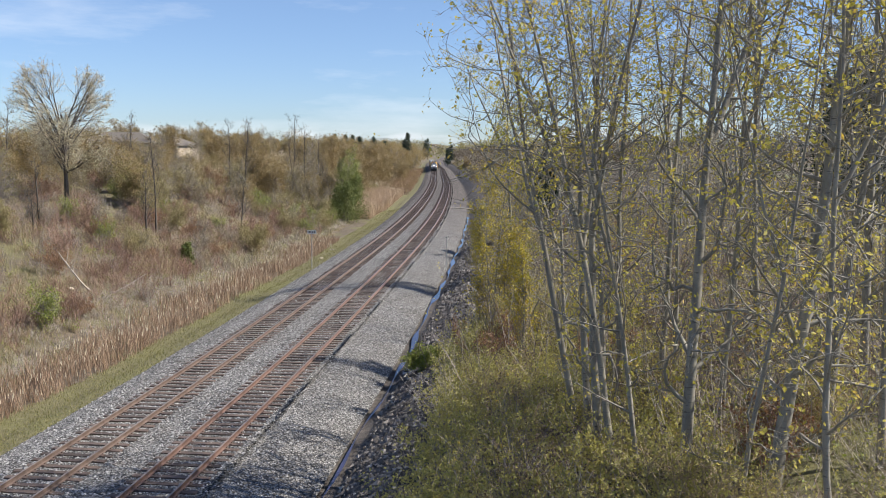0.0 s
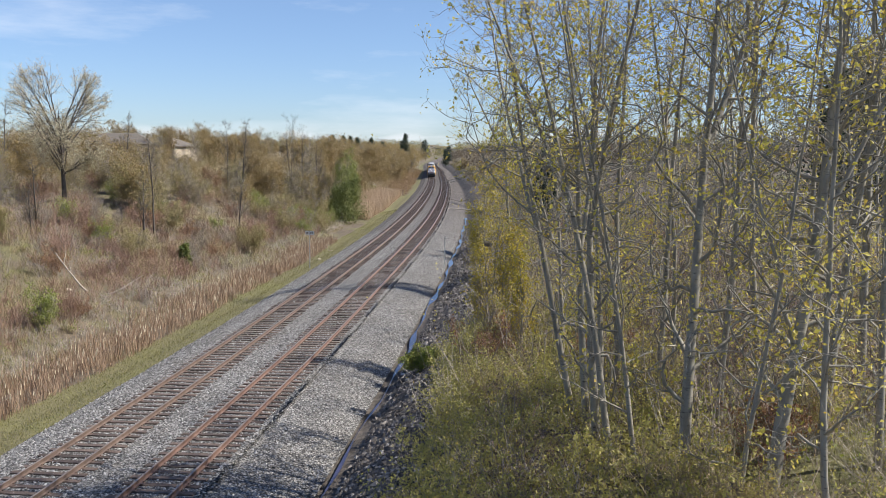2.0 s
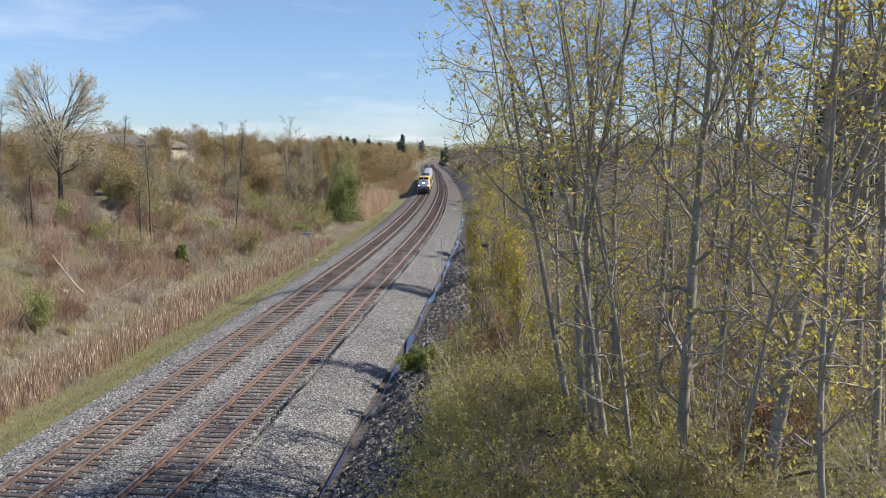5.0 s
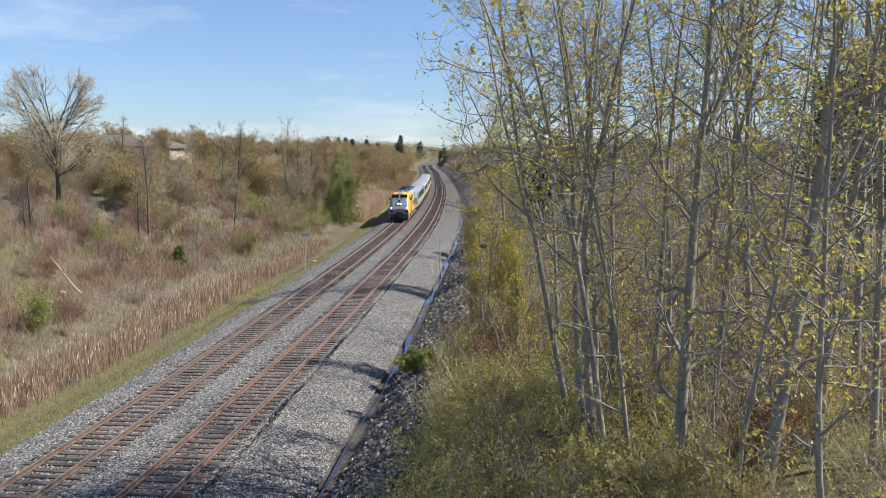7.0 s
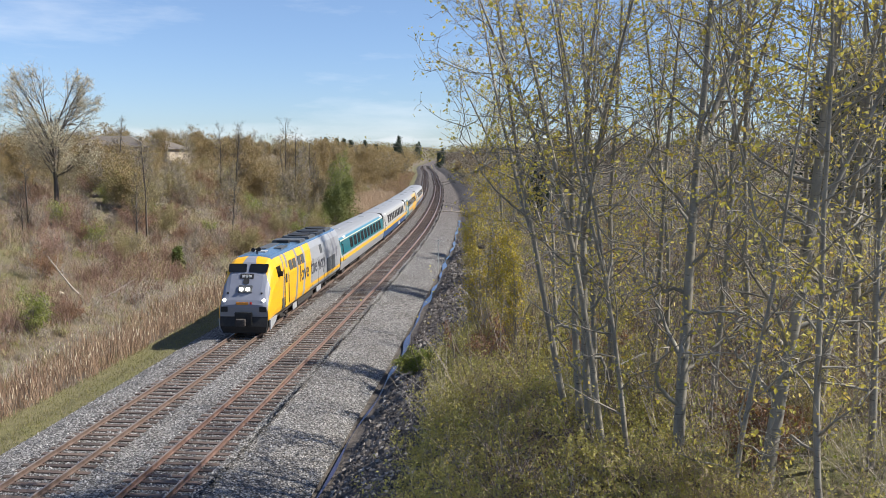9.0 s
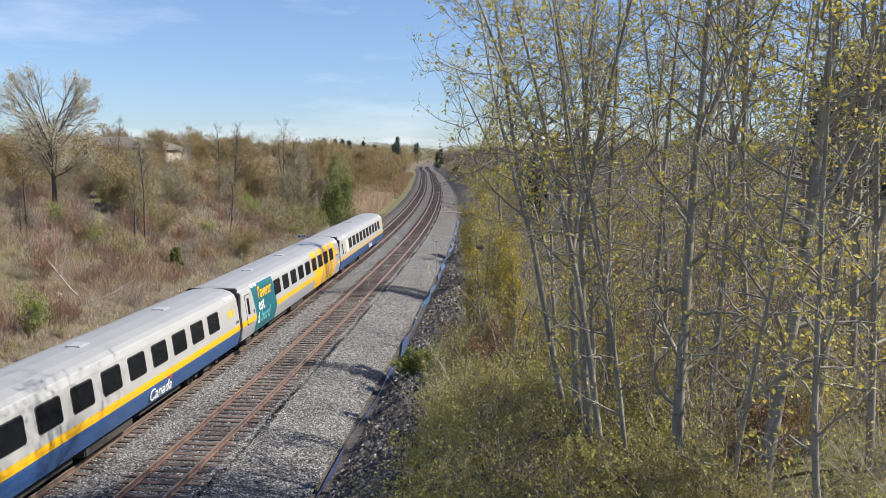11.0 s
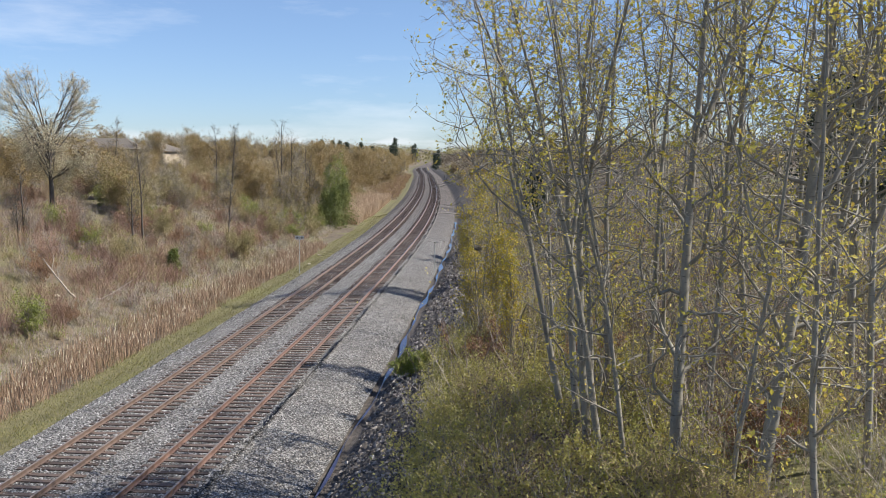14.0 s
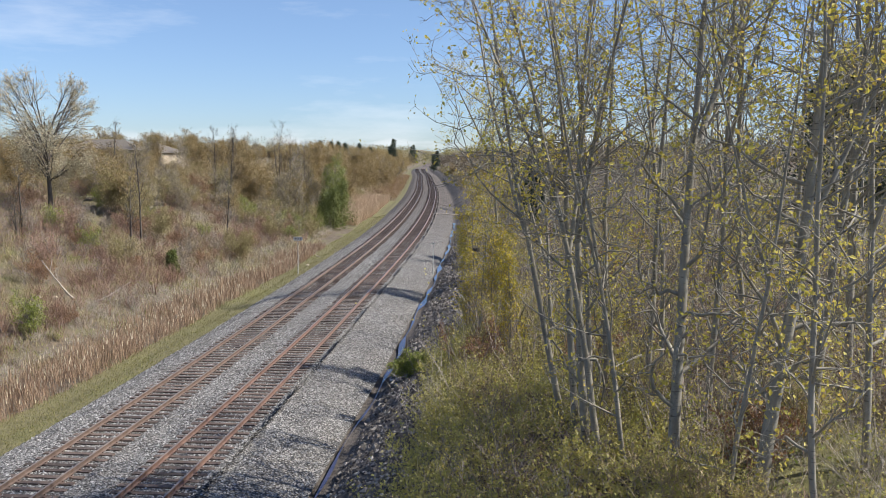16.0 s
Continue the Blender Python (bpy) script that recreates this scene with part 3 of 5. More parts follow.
def locomotive():
    top = tagged(new("locomotive"), "yellow and grey diesel passenger locomotive with lit headlights", "locomotive")
    half = [(.0, .80), (1.25, .80), (1.46, 1.0), (1.52, 1.3), (1.53, 2.2), (1.52, 2.95), (1.36, 3.75), (1.18, 4.12), (.95, 4.28), (.45, 4.36)]
    ring0 = [(a, b) for a, b in half] + [(0, 4.38)] + [(-a, b) for a, b in half[:0:-1]]
    rings = []
    for y, zt, w in ((0.0, 1.80, .93), (.10, 2.05, .96), (.45, 2.68, .972), (.90, 3.42, .98), (1.38, 4.04, .99), (1.75, 4.24, .995), (2.4, 4.38, 1), (7, 4.38, 1), (14, 4.38, 1), (20.6, 4.38, 1), (20.85, 4.30, .985)):
        rings.append([(a * w, y, .80 + (b - .80) * (zt - .80) / 3.58) for a, b in ring0])
    v, f = loft(rings)
    part("body", sheet("body", v, f, [T["loco"]]), None, top, "yellow and grey painted body with slanted stripes")
    # slope of the windscreen
    g = math.degrees(math.atan2(1.38 - .90, 4.04 - 3.42))
    for sx in (-1, 1):
        m = pose(sx * .62, 1.14, 3.73, 90 - g, 0, 0)
        part("windscreen", slab([(x * 1 + sx * (.06 * y), y) for x, y in rounded(1.06, .54, .06)], m @ pose(0, 0, .012), .05), T["glass"], top, "dark raked windscreen")
        part("marker_light", rod(((sx * 1.14, .06, 2.02), (sx * 1.14, .35, 2.02), .085), sides=14), T["lamp"], top, "lit round ditch light")
        part("step_recess", slab(rounded(.40, .30, .03), pose(sx * 1.12, -.02, 1.52, 90, 0, 0), .05), T["black"], top)
        part("class_lamp", rod(((sx * .98, .28, 2.40), (sx * .98, .6, 2.40), .06), sides=10), T["black"], top)
        part("mirror", box((sx * 1.50, sx * 1.72, 2.25, 2.33, 3.1, 3.4), bevel=.02), T["black"], top)
    ns = math.degrees(math.atan2(.90 - .45, 3.42 - 2.68))
    panel = part("headlight_panel", slab(rounded(.82, .44, .05), pose(0, .40, 2.62, 90 - ns, 0, 0), .10), T["grille"], top)
    for sx in (-1, 1):
        part("headlight", rod(((sx * .19, .22, 2.64), (sx * .19, .55, 2.58), .105), sides=16), T["lamp"], panel, "lit headlight")
    part("bell_recess", slab(rounded(.34, .34, .1), pose(0, .66, 3.02, 90 - ns, 0, 0), .06), T["black"], top)
    board = part("number_board", slab(rounded(.80, .30, .03), pose(0, .83, 3.30, 90 - ns, 0, 0), .06), T["black"], top, "black number board")
    part("number_bars", box(*[(-.26 + i * .19, -.11 + i * .19, .755, .80, 3.22, 3.38) for i in range(3)]), T["white"], board)
    part("emblem", box((-.42, .28, -.03, .02, 1.78, 1.93), bevel=.01), T["orange"], top, "orange emblem bar")
    part("leaf_emblem", box((.36, .50, -.03, .02, 1.80, 1.94), bevel=.02), T["red"], top)
    # pilot and coupler
    v, f = loft([[(-1.38, .0, 1.10), (1.38, .0, 1.10), (1.38, .45, 1.10), (-1.38, .45, 1.10)], [(-1.36, -.12, .55), (1.36, -.12, .55), (1.36, .4, .55), (-1.36, .4, .55)], [(-1.22, .0, .14), (1.22, .0, .14), (1.22, .3, .14), (-1.22, .3, .14)]])
    part("pilot", sheet("pilot", v, f, [T["black"]]), None, top, "dark snow plough pilot")
    part("coupler", box((-.16, .16, -.55, .3, .74, 1.0), (-.26, .26, -.75, -.45, .66, 1.06), bevel=.03), T["frame"], top)
    part("coupler_pocket", box((-.5, .5, -.14, .3, .60, 1.36), bevel=.02), T["black"], top)
    for sx in (-1, 1):
        v, f = loft([[(sx * 1.44, .15, .30), (sx * 1.50, .15, .30), (sx * 1.50, 1.35, .62), (sx * 1.44, 1.35, .62)], [(sx * 1.44, .12, .92), (sx * 1.52, .12, .92), (sx * 1.52, 1.55, .92), (sx * 1.44, 1.55, .92)]])
        part("corner_skirt", sheet("corner_skirt", v, f, [T["silver"]]), None, top)
        # cab side: window, door, handrails, panels
        t = 11.5
        part("cab_window", slab(rounded(.78, .62, .06), wall_frame(2.45, 3.38, sx * 1.445, t, sx), .03), T["glass"], top)
        dr = part("cab_door", slab(rounded(.74, 2.35, .05), wall_frame(3.72, 2.22, sx * 1.532, 0, sx), .02), T["yellow"], top)
        part("door_window", slab(rounded(.40, .55, .05), wall_frame(3.72, 2.78, sx * 1.545, 0, sx), .02), T["glass"], dr)
        for o in (-.48, .48):
            part("handrail", rod(((sx * 1.58, 3.72 + o, 1.2), (sx * 1.58, 3.72 + o, 2.9), .018), ((sx * 1.5, 3.72 + o, 2.9), (sx * 1.58, 3.72 + o, 2.9), .018), ((sx * 1.5, 3.72 + o, 1.2), (sx * 1.58, 3.72 + o, 1.2), .018), sides=6), T["black"], top)
        part("battery_louvre", slab(rounded(.5, .62, .03), wall_frame(2.95, 1.38, sx * 1.532, 0, sx), .02), T["grille"], top)
        for y in (5.2, 6.1, 7.4, 8.3):
            part("air_intake", slab(rounded(.74, .60, .03), wall_frame(y, 3.40, sx * 1.437, t, sx), .03), T["grille"], top, "dark square intake grille")
        part("rear_intake", slab(rounded(.62, .62, .03), wall_frame(13.9, 3.42, sx * 1.435, t, sx), .03), T["grille"], top)
        for y in (16.3, 18.0):
            lv = part("radiator_grille", slab(rounded(1.45, 1.05, .03), wall_frame(y, 1.95, sx * 1.53, 0, sx), .02), T["grille"], top, "dark louvred radiator grille")
            part("louvre", box(*[(sx * 1.535 - .012, sx * 1.535 + .012, y - .68, y + .68, 1.50 + i * .15, 1.52 + i * .15) for i in range(7)]), T["roof"], lv)
        for y in (10.6, 12.6, 14.6, 19.4):
            part("panel_seam", box((sx * 1.53 - .006, sx * 1.53 + .006, y - .012, y + .012, 1.0, 2.95)), T["roof"], top)
        for y0, y1 in ((5.6, 6.6), (12.4, 13.8)):
            part("side_skirt", box((sx * 1.40 - .03, sx * 1.40 + .03, y0, y1, .45, .82), bevel=.01), T["silver"], top)
        for word, near, far in (("love", 7.2, 14.7), ("the", 10.35, 11.55), ("way", 12.6, 9.3)):
            part("lettering", lettering(word, 1.5, wall_frame(near if sx > 0 else far, 2.02, sx * 1.535, 0, sx), .006, 0.0, .012), T["charcoal"], top, "dark slogan lettering")
        part("step", box((sx * 1.46 - .06, sx * 1.46 + .06, 3.45, 4.0, .42, .47), (sx * 1.46 - .06, sx * 1.46 + .06, 3.45, 4.0, .66, .70)), T["frame"], top)
    part("fuel_tank", box((-1.25, 1.25, 7.4, 12.0, .28, .85), bevel=.1), T["frame"], top)
    part("underframe", box((-1.2, 1.2, .6, 20.6, .62, .84)), T["frame"], top)
    bogie(top, 3.9, 2.7, .51), bogie(top, 16.9, 2.7, .51)
    # roof
    part("horn", rod(((-.15, 2.6, 4.62), (-.15, 3.05, 4.62), .13, .04), ((.22, 2.6, 4.66), (.22, 3.05, 4.66), .13, .04), ((0, 2.9, 4.36), (0, 2.9, 4.66), .05), ((-.15, 2.9, 4.62), (.22, 2.9, 4.66), .04), sides=10), T["black"], top, "black air horns")
    part("antenna_plate", box((-.5, .3, 3.6, 4.3, 4.37, 4.42), bevel=.02), T["silver"], top)
    for y0, y1 in ((5.2, 8.4), (9.6, 11.2), (12.2, 14.4), (14.9, 17.1), (17.6, 19.8)):
        ha = part("roof_hatch", box((-.98, .98, y0, y1, 4.22, 4.46), bevel=.05) if y0 > 9 else box((-.7, -.1, y0, y1, 4.30, 4.42), (.25, .75, y0 + .4, y1 - 1.2, 4.30, 4.42), bevel=.02), T["roof"], top, "dark roof hatch")
        if y0 > 12:
            part("fan", rod(((0, (y0 + y1) / 2, 4.44), (0, (y0 + y1) / 2, 4.53), .82), sides=24), T["black"], ha, "round cooling fan")
    part("exhaust", box((-.4, .4, 8.7, 9.3, 4.3, 4.55), bevel=.03), T["black"], top)
    part("diaphragm", box((-1.35, 1.35, 20.8, 21.02, .9, 3.5), bevel=.08), T["black"], top)
    return top


def coach(paint, label, kind):
    """A low tilting-type coach; kind tells the fittings apart."""
    top = tagged(new("passenger_coach"), label, "railway coach", "coaches of the train")
    half = [(0, .70), (1.30, .70), (1.42, .78), (1.50, 1.05), (1.575, 1.40), (1.585, 1.66), (1.54, 2.1), (1.46, 2.75), (1.395, 3.10), (1.30, 3.32), (1.10, 3.50), (.70, 3.61)]
    ring0 = half + [(0, 3.66)] + [(-a, b) for a, b in half[:0:-1]]
    rings = [[(a * w, y, .70 + (b - .70) * h) for a, b in ring0] for y, w, h in ((0.0, .955, .965), (.12, .985, .99), (.4, 1, 1), (9, 1, 1), (17, 1, 1), (25.55, 1, 1), (25.83, .985, .99), (25.95, .955, .965))]
    v, f = loft(rings)
    part("body", sheet("body", v, f, [paint]), None, top)
    lean = 7.0
    n = {"teal": 10, "blue": 10, "slogan": 9, "patched": 10}[kind]
    first = {"teal": 5.2, "blue": 4.6, "slogan": 6.85, "patched": 4.8}[kind]
    for sx in (-1, 1):
        for i in range(n):
            y = first + i * 1.97
            pane = part("window", slab(rounded(1.30, .80, .10), wall_frame(y, 2.56, sx * 1.487, lean, sx), .03), T["glass"], top, "large dark tinted window")
            part("seal", slab(rounded(1.38, .88, .13), wall_frame(y, 2.56, sx * 1.479, lean, sx), .03), T["black"], pane)
        d = part("door", slab(rounded(.80, 1.50, .06), wall_frame(1.05, 2.27, sx * 1.524, lean, sx), .02), paint, top)
        part("door_window", slab(rounded(.34, .86, .04), wall_frame(1.05, 2.42, sx * 1.512, lean, sx), .02), T["glass"], d)
        part("door_seam", slab(rounded(.86, 1.56, .07), wall_frame(1.05, 2.27, sx * 1.518, lean, sx), .02), T["black"], d)
        for y in (2.15, 2.75, 24.4, 25.0):
            part("roof_vent", slab(rounded(.42, .20, .03), wall_frame(y, 3.30, sx * 1.31, 38, sx), .04), T["white"], top)
        part("label_plate", slab(rounded(.42, .13, .02), wall_frame(25.45, 1.98, sx * 1.552, lean, sx), .01), T["roof"], top)
        part("door_control", slab(rounded(.22, .16, .02), wall_frame(1.95, 2.0, sx * 1.552, lean, sx), .01), T["black"], top)
        if kind != "teal":
            tone = T["yellow"]
            em = part("emblem", slab([(-.42, -.17), (-.16, -.17), (-.16, .17), (-.42, .17)], wall_frame(24.65, 2.55, sx * 1.49, lean, sx), .008), tone, top, "yellow emblem blocks")
            for o in (.02, .32):
                part("emblem_bar", slab([(-.11, -.17), (.11, -.17), (.16, .17), (-.06, .17)], wall_frame(24.65 + o * 1.0 * sx * 1, 2.55, sx * 1.49, lean, sx), .008), tone, em)
        if kind in ("slogan",):
            part("leaf_emblem", slab(rounded(.16, .18, .04), wall_frame(25.3, 2.66, sx * 1.478, lean, sx), .008), T["red"], top)
            part("caption_bar", slab(rounded(.95, .08, .02), wall_frame(24.8, 2.24, sx * 1.527, lean, sx), .006), T["charcoal"], top)
            part("stripe_end", slab(rounded(.95, .22, .02), wall_frame(25.1, 1.62, sx * 1.588, 0, sx), .006), T["yellow"], top)
            for text, z, x, mat, o in (("l'avenir", 2.50, 1.500, "yellow", 2.92), ("est", 1.86, 1.572, "white", 2.80), ("à", 1.20, 1.545, "white", 2.55), ("bord", 1.20, 1.545, "teal", 3.15)):
                back_o = 6.3 - (o - 2.55) if sx < 0 else o
                part("lettering", lettering(text, .92, wall_frame(back_o, z, sx * x, lean if z > 1.7 else -6, sx), .008, weight=.012), T[mat], top)
        if kind in ("blue", "patched"):
            part("lettering", lettering("Canada", .70, wall_frame(15.2 if sx > 0 else 17.2, .92, sx * 1.52, -11, sx), .012), T["white"], top, "white serif lettering")
            part("flag", slab([(-.12, -.07), (.12, -.07), (.12, .07), (-.12, .07)], wall_frame(15.2 + sx * 1.95, 1.42, sx * 1.586, -5, sx), .008), T["red"], top)
        if kind == "patched":
            part("window_patch", slab(rounded(1.20, 1.0, .05), wall_frame(3.15, 2.50, sx * 1.495, lean, sx), .012), T["cream"], top, "cream patch over a blanked window")
        part("step_box", box((sx * 1.22 - .2, sx * 1.22 + .2, .8, 1.7, .38, .72), bevel=.03), T["frame"], top)
    part("underfloor_gear", box((-1.1, 1.1, 6.2, 10.4, .32, .74), (-1.2, 1.2, 11.0, 14.5, .26, .74), (-1.1, 1.1, 15.2, 19.2, .34, .74), bevel=.05), T["frame"], top, "sooty underfloor equipment boxes")
    for y0, y1 in ((-.28, .06), (25.89, 26.08))[:1 if kind == "patched" else 2]:
        part("diaphragm", box((-1.44, -.62, y0, y1, .80, 3.30), (.62, 1.44, y0, y1, .80, 3.30), (-1.26, 1.26, y0, y1, 2.75, 3.54), bevel=.06), T["black"], top, "black rubber gangway diaphragm")
    part("end_door", slab(rounded(.9, 2.0, .05), pose(0, 25.95, 2.0, 90, 0, 180), .02), T["grille"], top)
    for y0, y1 in ((-.35, .2), (25.7, 26.3)):
        part("coupler", box((-.14, .14, y0, y1, .62, .88), bevel=.02), T["frame"], top)
    for y in (6.0, 13.0, 20.0):
        part("roof_hatch", box((-.28, .28, y - .35, y + .35, 3.6, 3.69), bevel=.02), T["silver"], top)
    bogie(top, 3.6, 2.6, .42, .98), bogie(top, 22.3, 2.6, .42, .98)
    return top


TRAIN = [
    (locomotive(), 0.0, 21.0),
    (coach(coach_paint("teal_coach_paint", (.33, .33, .335), YELLOW, (0.2, 25.7)), "passenger coach with teal window band and yellow stripe", "teal"), 21.15, 25.95),
    (coach(coach_paint("blue_coach_paint", BLUE), "grey passenger coach with blue skirt and yellow stripe", "blue"), 47.5, 25.95),
    (coach(coach_paint("slogan_coach_paint", (.33, .33, .335), YELLOW, None, (2.3, 6.4), (16.2, 23.6)), "grey passenger coach with yellow blocks and teal slogan panel", "slogan"), 73.85, 25.95),
    (coach(coach_paint("old_blue_coach_paint", BLUE, (.58, .36, .12)), "worn grey and blue tail coach with blanked window", "patched"), 100.2, 25.95),
]

# ---- trees and shrubs ----
def bough(rng, p, d, length, n, wob, lift):
    step = rng.normal(0, wob, (n, 3))
    step[:, 2] += lift
    d = np.cumsum(np.concatenate([[np.asarray(d, dtype=float) + step[0]], step[1:]]), axis=0)
    d *= length / n / np.sqrt((d * d).sum(1))[:, None]
    return np.concatenate([[p], np.asarray(p) + np.cumsum(d, axis=0)])


def away(rng, axis, angle, turn):
    """A direction at this angle (degrees) from an axis, turned about it."""
    axis = Vector(axis).normalized()
    e = axis.cross((0.2, 0.9, 0.1)).normalized()
    f = axis.cross(e)
    a = radians(angle)
    return np.array(axis * math.cos(a) + (e * math.cos(turn) + f * math.sin(turn)) * math.sin(a))


def grown(seed, H, r, lean=(0, 0), bow=0.03, stems=1, limbs=16, low=0.3, reach=0.35, angle=50, subs=5, twigs=4, leaf=0.06, per_tip=3,
          wob=0.12, lift=0.05, sides=8, twig_len=0.5, thin=0.006, fork=0.0, droop=0.0, slim=0.6, splay=0.0, mound=0.0, bunch=False):
    """Wood lines and leaf spots of one plant, from its foot at the origin."""
    rng = np.random.default_rng(seed)
    lines, spots = [], []
    for st in range(stems):
        h = H * (1 if st == 0 else rng.uniform(0.6, 0.98))
        a0 = rng.uniform(0, 6.28)
        d = np.array((lean[0] + splay * math.cos(a0), lean[1] + splay * math.sin(a0), 1.0))
        foot = np.array((rng.normal(0, .25) * (st > 0), rng.normal(0, .25) * (st > 0), -.15))
        trunk = bough(rng, foot, d / np.linalg.norm(d), h, 10, bow, 0.012)
        rr = r * (1 if st == 0 else rng.uniform(0.5, 0.9))
        lines.append((trunk, rr, rr * 0.12 + thin, sides))
        mains = [(trunk, rr, 1.0)]
        if fork:
            i = int(fork * 10)
            tr2 = bough(rng, trunk[i], away(rng, trunk[i + 1] - trunk[i], 24, rng.uniform(0, 6.28)), h * (1 - fork) * .95, 7, bow * 1.5, 0.05)
            lines.append((tr2, rr * .62, rr * .1 + thin, sides))
            mains.append((tr2, rr * .62, .6))
        for main, mr, share in mains:
            k = max(3, int(limbs * share))
            for j in range(k):
                t = (low if main is trunk else 0.15) + (1 - (low if main is trunk else 0.15)) * (j + rng.random()) / k
                t = min(t, 0.99)
                q = t * (len(main) - 1)
                i = min(int(q), len(main) - 2)
                p, ax = main[i] + (main[i + 1] - main[i]) * (q - i), main[i + 1] - main[i]
                L = H * reach * (1.12 - 0.75 * t) * rng.uniform(0.6, 1.2)
                if mound:
                    L *= min(1.0, .3 + t / mound)
                lr = max(thin, mr * (1 - t * .85) * 0.42)
                if bunch:
                    lr *= 1.25
                lb = bough(rng, p, away(rng, ax, angle * rng.uniform(.75, 1.25), j * 2.4 + rng.normal(0, .5)), L, 6, wob, lift)
                lines.append((lb, lr, thin, 5 if lr > .02 else 3))
                for m in range(subs):
                    w = 1.2 + 4.6 * (m + rng.random()) / subs
                    i2 = min(int(w), 5)
                    p2 = lb[i2] + (lb[i2 + 1] - lb[i2]) * (w - i2)
                    sb = bough(rng, p2, away(rng, lb[i2 + 1] - lb[i2], rng.uniform(30, 65), rng.uniform(0, 6.28)), L * rng.uniform(.25, .5), 4, wob * 1.3, lift)
                    lines.append((sb, max(thin, lr * .45), thin * .8, 3))
                    for g in range(twigs):
                        i3 = rng.integers(1, 5)
                        tw = bough(rng, sb[i3], away(rng, sb[i3] - sb[i3 - 1], rng.uniform(15, 60), rng.uniform(0, 6.28)), twig_len * rng.uniform(.5, 1.2), 2, wob * 1.6, lift)
                        lines.append((tw, thin * .9, thin * .5, 3))
                        if bunch and rng.random() < .42:
                            continue
                        for q in rng.random(per_tip) * (.25 if bunch else 1) + (.8 if bunch else 0):
                            spots.append(tw[1] * (1 - q) + tw[2] * q + rng.normal(0, leaf * .7, 3))
    V, Q = tubes(lines)
    crown = None
    if spots:
        v, f = leaves(rng, np.array(spots), leaf, droop, slim)
        crown = (v, [f])
    return (V, [Q]), crown


def plant(name, wood, crown, bark, leaf, label, category, group="", trunk_name="trunk", crown_name="crown"):
    top = tagged(new(name), label, category, group)
    part(trunk_name, sheet(trunk_name, *wood, [bark], smooth=True), None, top)
    if crown:
        part(crown_name, sheet(crown_name, *crown, [leaf]), None, top)
    return top


def set_at(ob, s=None, u=None, turn=0.0, size=1.0, x=None, y=None, sink=0.05):
    if x is not None:
        s, u = off_line(x, y)
    px, py, pz = spot(s, u, sink)
    ob.matrix_basis = pose(px, py, pz, 0, 0, turn) @ Matrix.Diagonal((size, size, size, 1))
    return ob


def again(ob, s, u, turn, size):
    c = copy_thing(ob, Matrix())
    return set_at(c, s, u, turn, size)


def at_view(px, depth):
    """World x, y on the bearing of a point across the view at this depth."""
    return (px - 784) / 1489 * depth, depth


# -- the aspens on the near bank: bearing, depth, height, trunk radius, lean, fork --
ASPENS = (
    (1206, 19.5, 15.5, .150, (-.01, 0), .52), (1366, 17.5, 15.0, .165, (.085, .02), .0), (1048, 22.5, 15.0, .125, (-.045, .0), .45),
    (1084, 26.0, 15.5, .105, (.015, 0), .0), (1268, 22.5, 15.0, .100, (.01, 0), .55), (1450, 19.0, 14.0, .115, (.10, 0), .5),
    (985, 31.0, 10.5, .090, (-.06, 0), .4), (1150, 25.5, 15.5, .10, (.02, 0), .0), (1330, 27.0, 16.0, .12, (-.02, 0), .5),
    (1520, 23.0, 15.0, .13, (.03, 0), .45), (1055, 25.5, 14.0, .10, (-.05, 0), .5),
    (1120, 20.5, 13.0, .07, (-.12, -.02), .4), (1300, 16.5, 11.0, .06, (.12, 0), .5), (1480, 15.5, 13.0, .075, (-.06, 0), .5), (1560, 18.0, 13.5, .09, (-.02, 0), .4),
    (1180, 27.0, 15.0, .085, (-.03, 0), .5), (1420, 26.0, 15.5, .10, (.02, 0), .4),
)
# those at the edge of the stand, which lean out over the ditch
LEANERS = ((1030, 24.0, 15.5, .12, (-.13, .02), .45), (1005, 25.0, 15.0, .11, (-.13, -.03), .4), (1075, 21.5, 14.5, .10, (-.15, .03), .4))
for i, (px, depth, H, r, lean, fork) in enumerate(ASPENS + LEANERS):
    x, y = at_view(px, depth)
    wide = i >= len(ASPENS)
    wood, crown = grown(100 + i, H, r, lean, .030, 1, 26 if depth < 24 else 20, .44 if wide else .12, .31 if wide else .30, 58, 5, 4, .115, 3, .30, .05, 9, .45, .0065, fork,
                        mound=.3 if wide else .7, bunch=True)
    t = plant("aspen_tree", wood, crown, M["aspen_bark"], M["aspen_leaf"], "slender grey-barked aspen with sparse young yellow-green leaves", "tree", "aspens on the bank")
    set_at(t, x=x, y=y, sink=0.0)

# saplings and background stems behind them
kinds = []
for i in range(5):
    wood, crown = grown(140 + i, 12.5 + i, .075, (.03 * (i - 2), 0), .03, 1, 16, .2, .22, 50, 4, 3, .09, 2, .15, .06, 6, .5, .008, .5 if i % 2 else 0)
    kinds.append(plant("aspen_tree", wood, crown, M["aspen_bark"], M["aspen_leaf"], "thin aspen among others in the thicket", "tree", "aspens on the bank"))
rng = np.random.default_rng(77)
first = set()
for i in range(34):
    px, depth = rng.uniform(1060, 1660), rng.uniform(34, 80)
    x, y = at_view(px, depth)
    s, u = off_line(x, y)
    if u < 23:
        continue
    k = i % 5
    size = rng.uniform(.75, 1.12)
    if k in first:
        again(kinds[k], s, u, rng.uniform(0, 360), size)
    else:
        first.add(k)
        set_at(kinds[k], s, u, rng.uniform(0, 360), size)

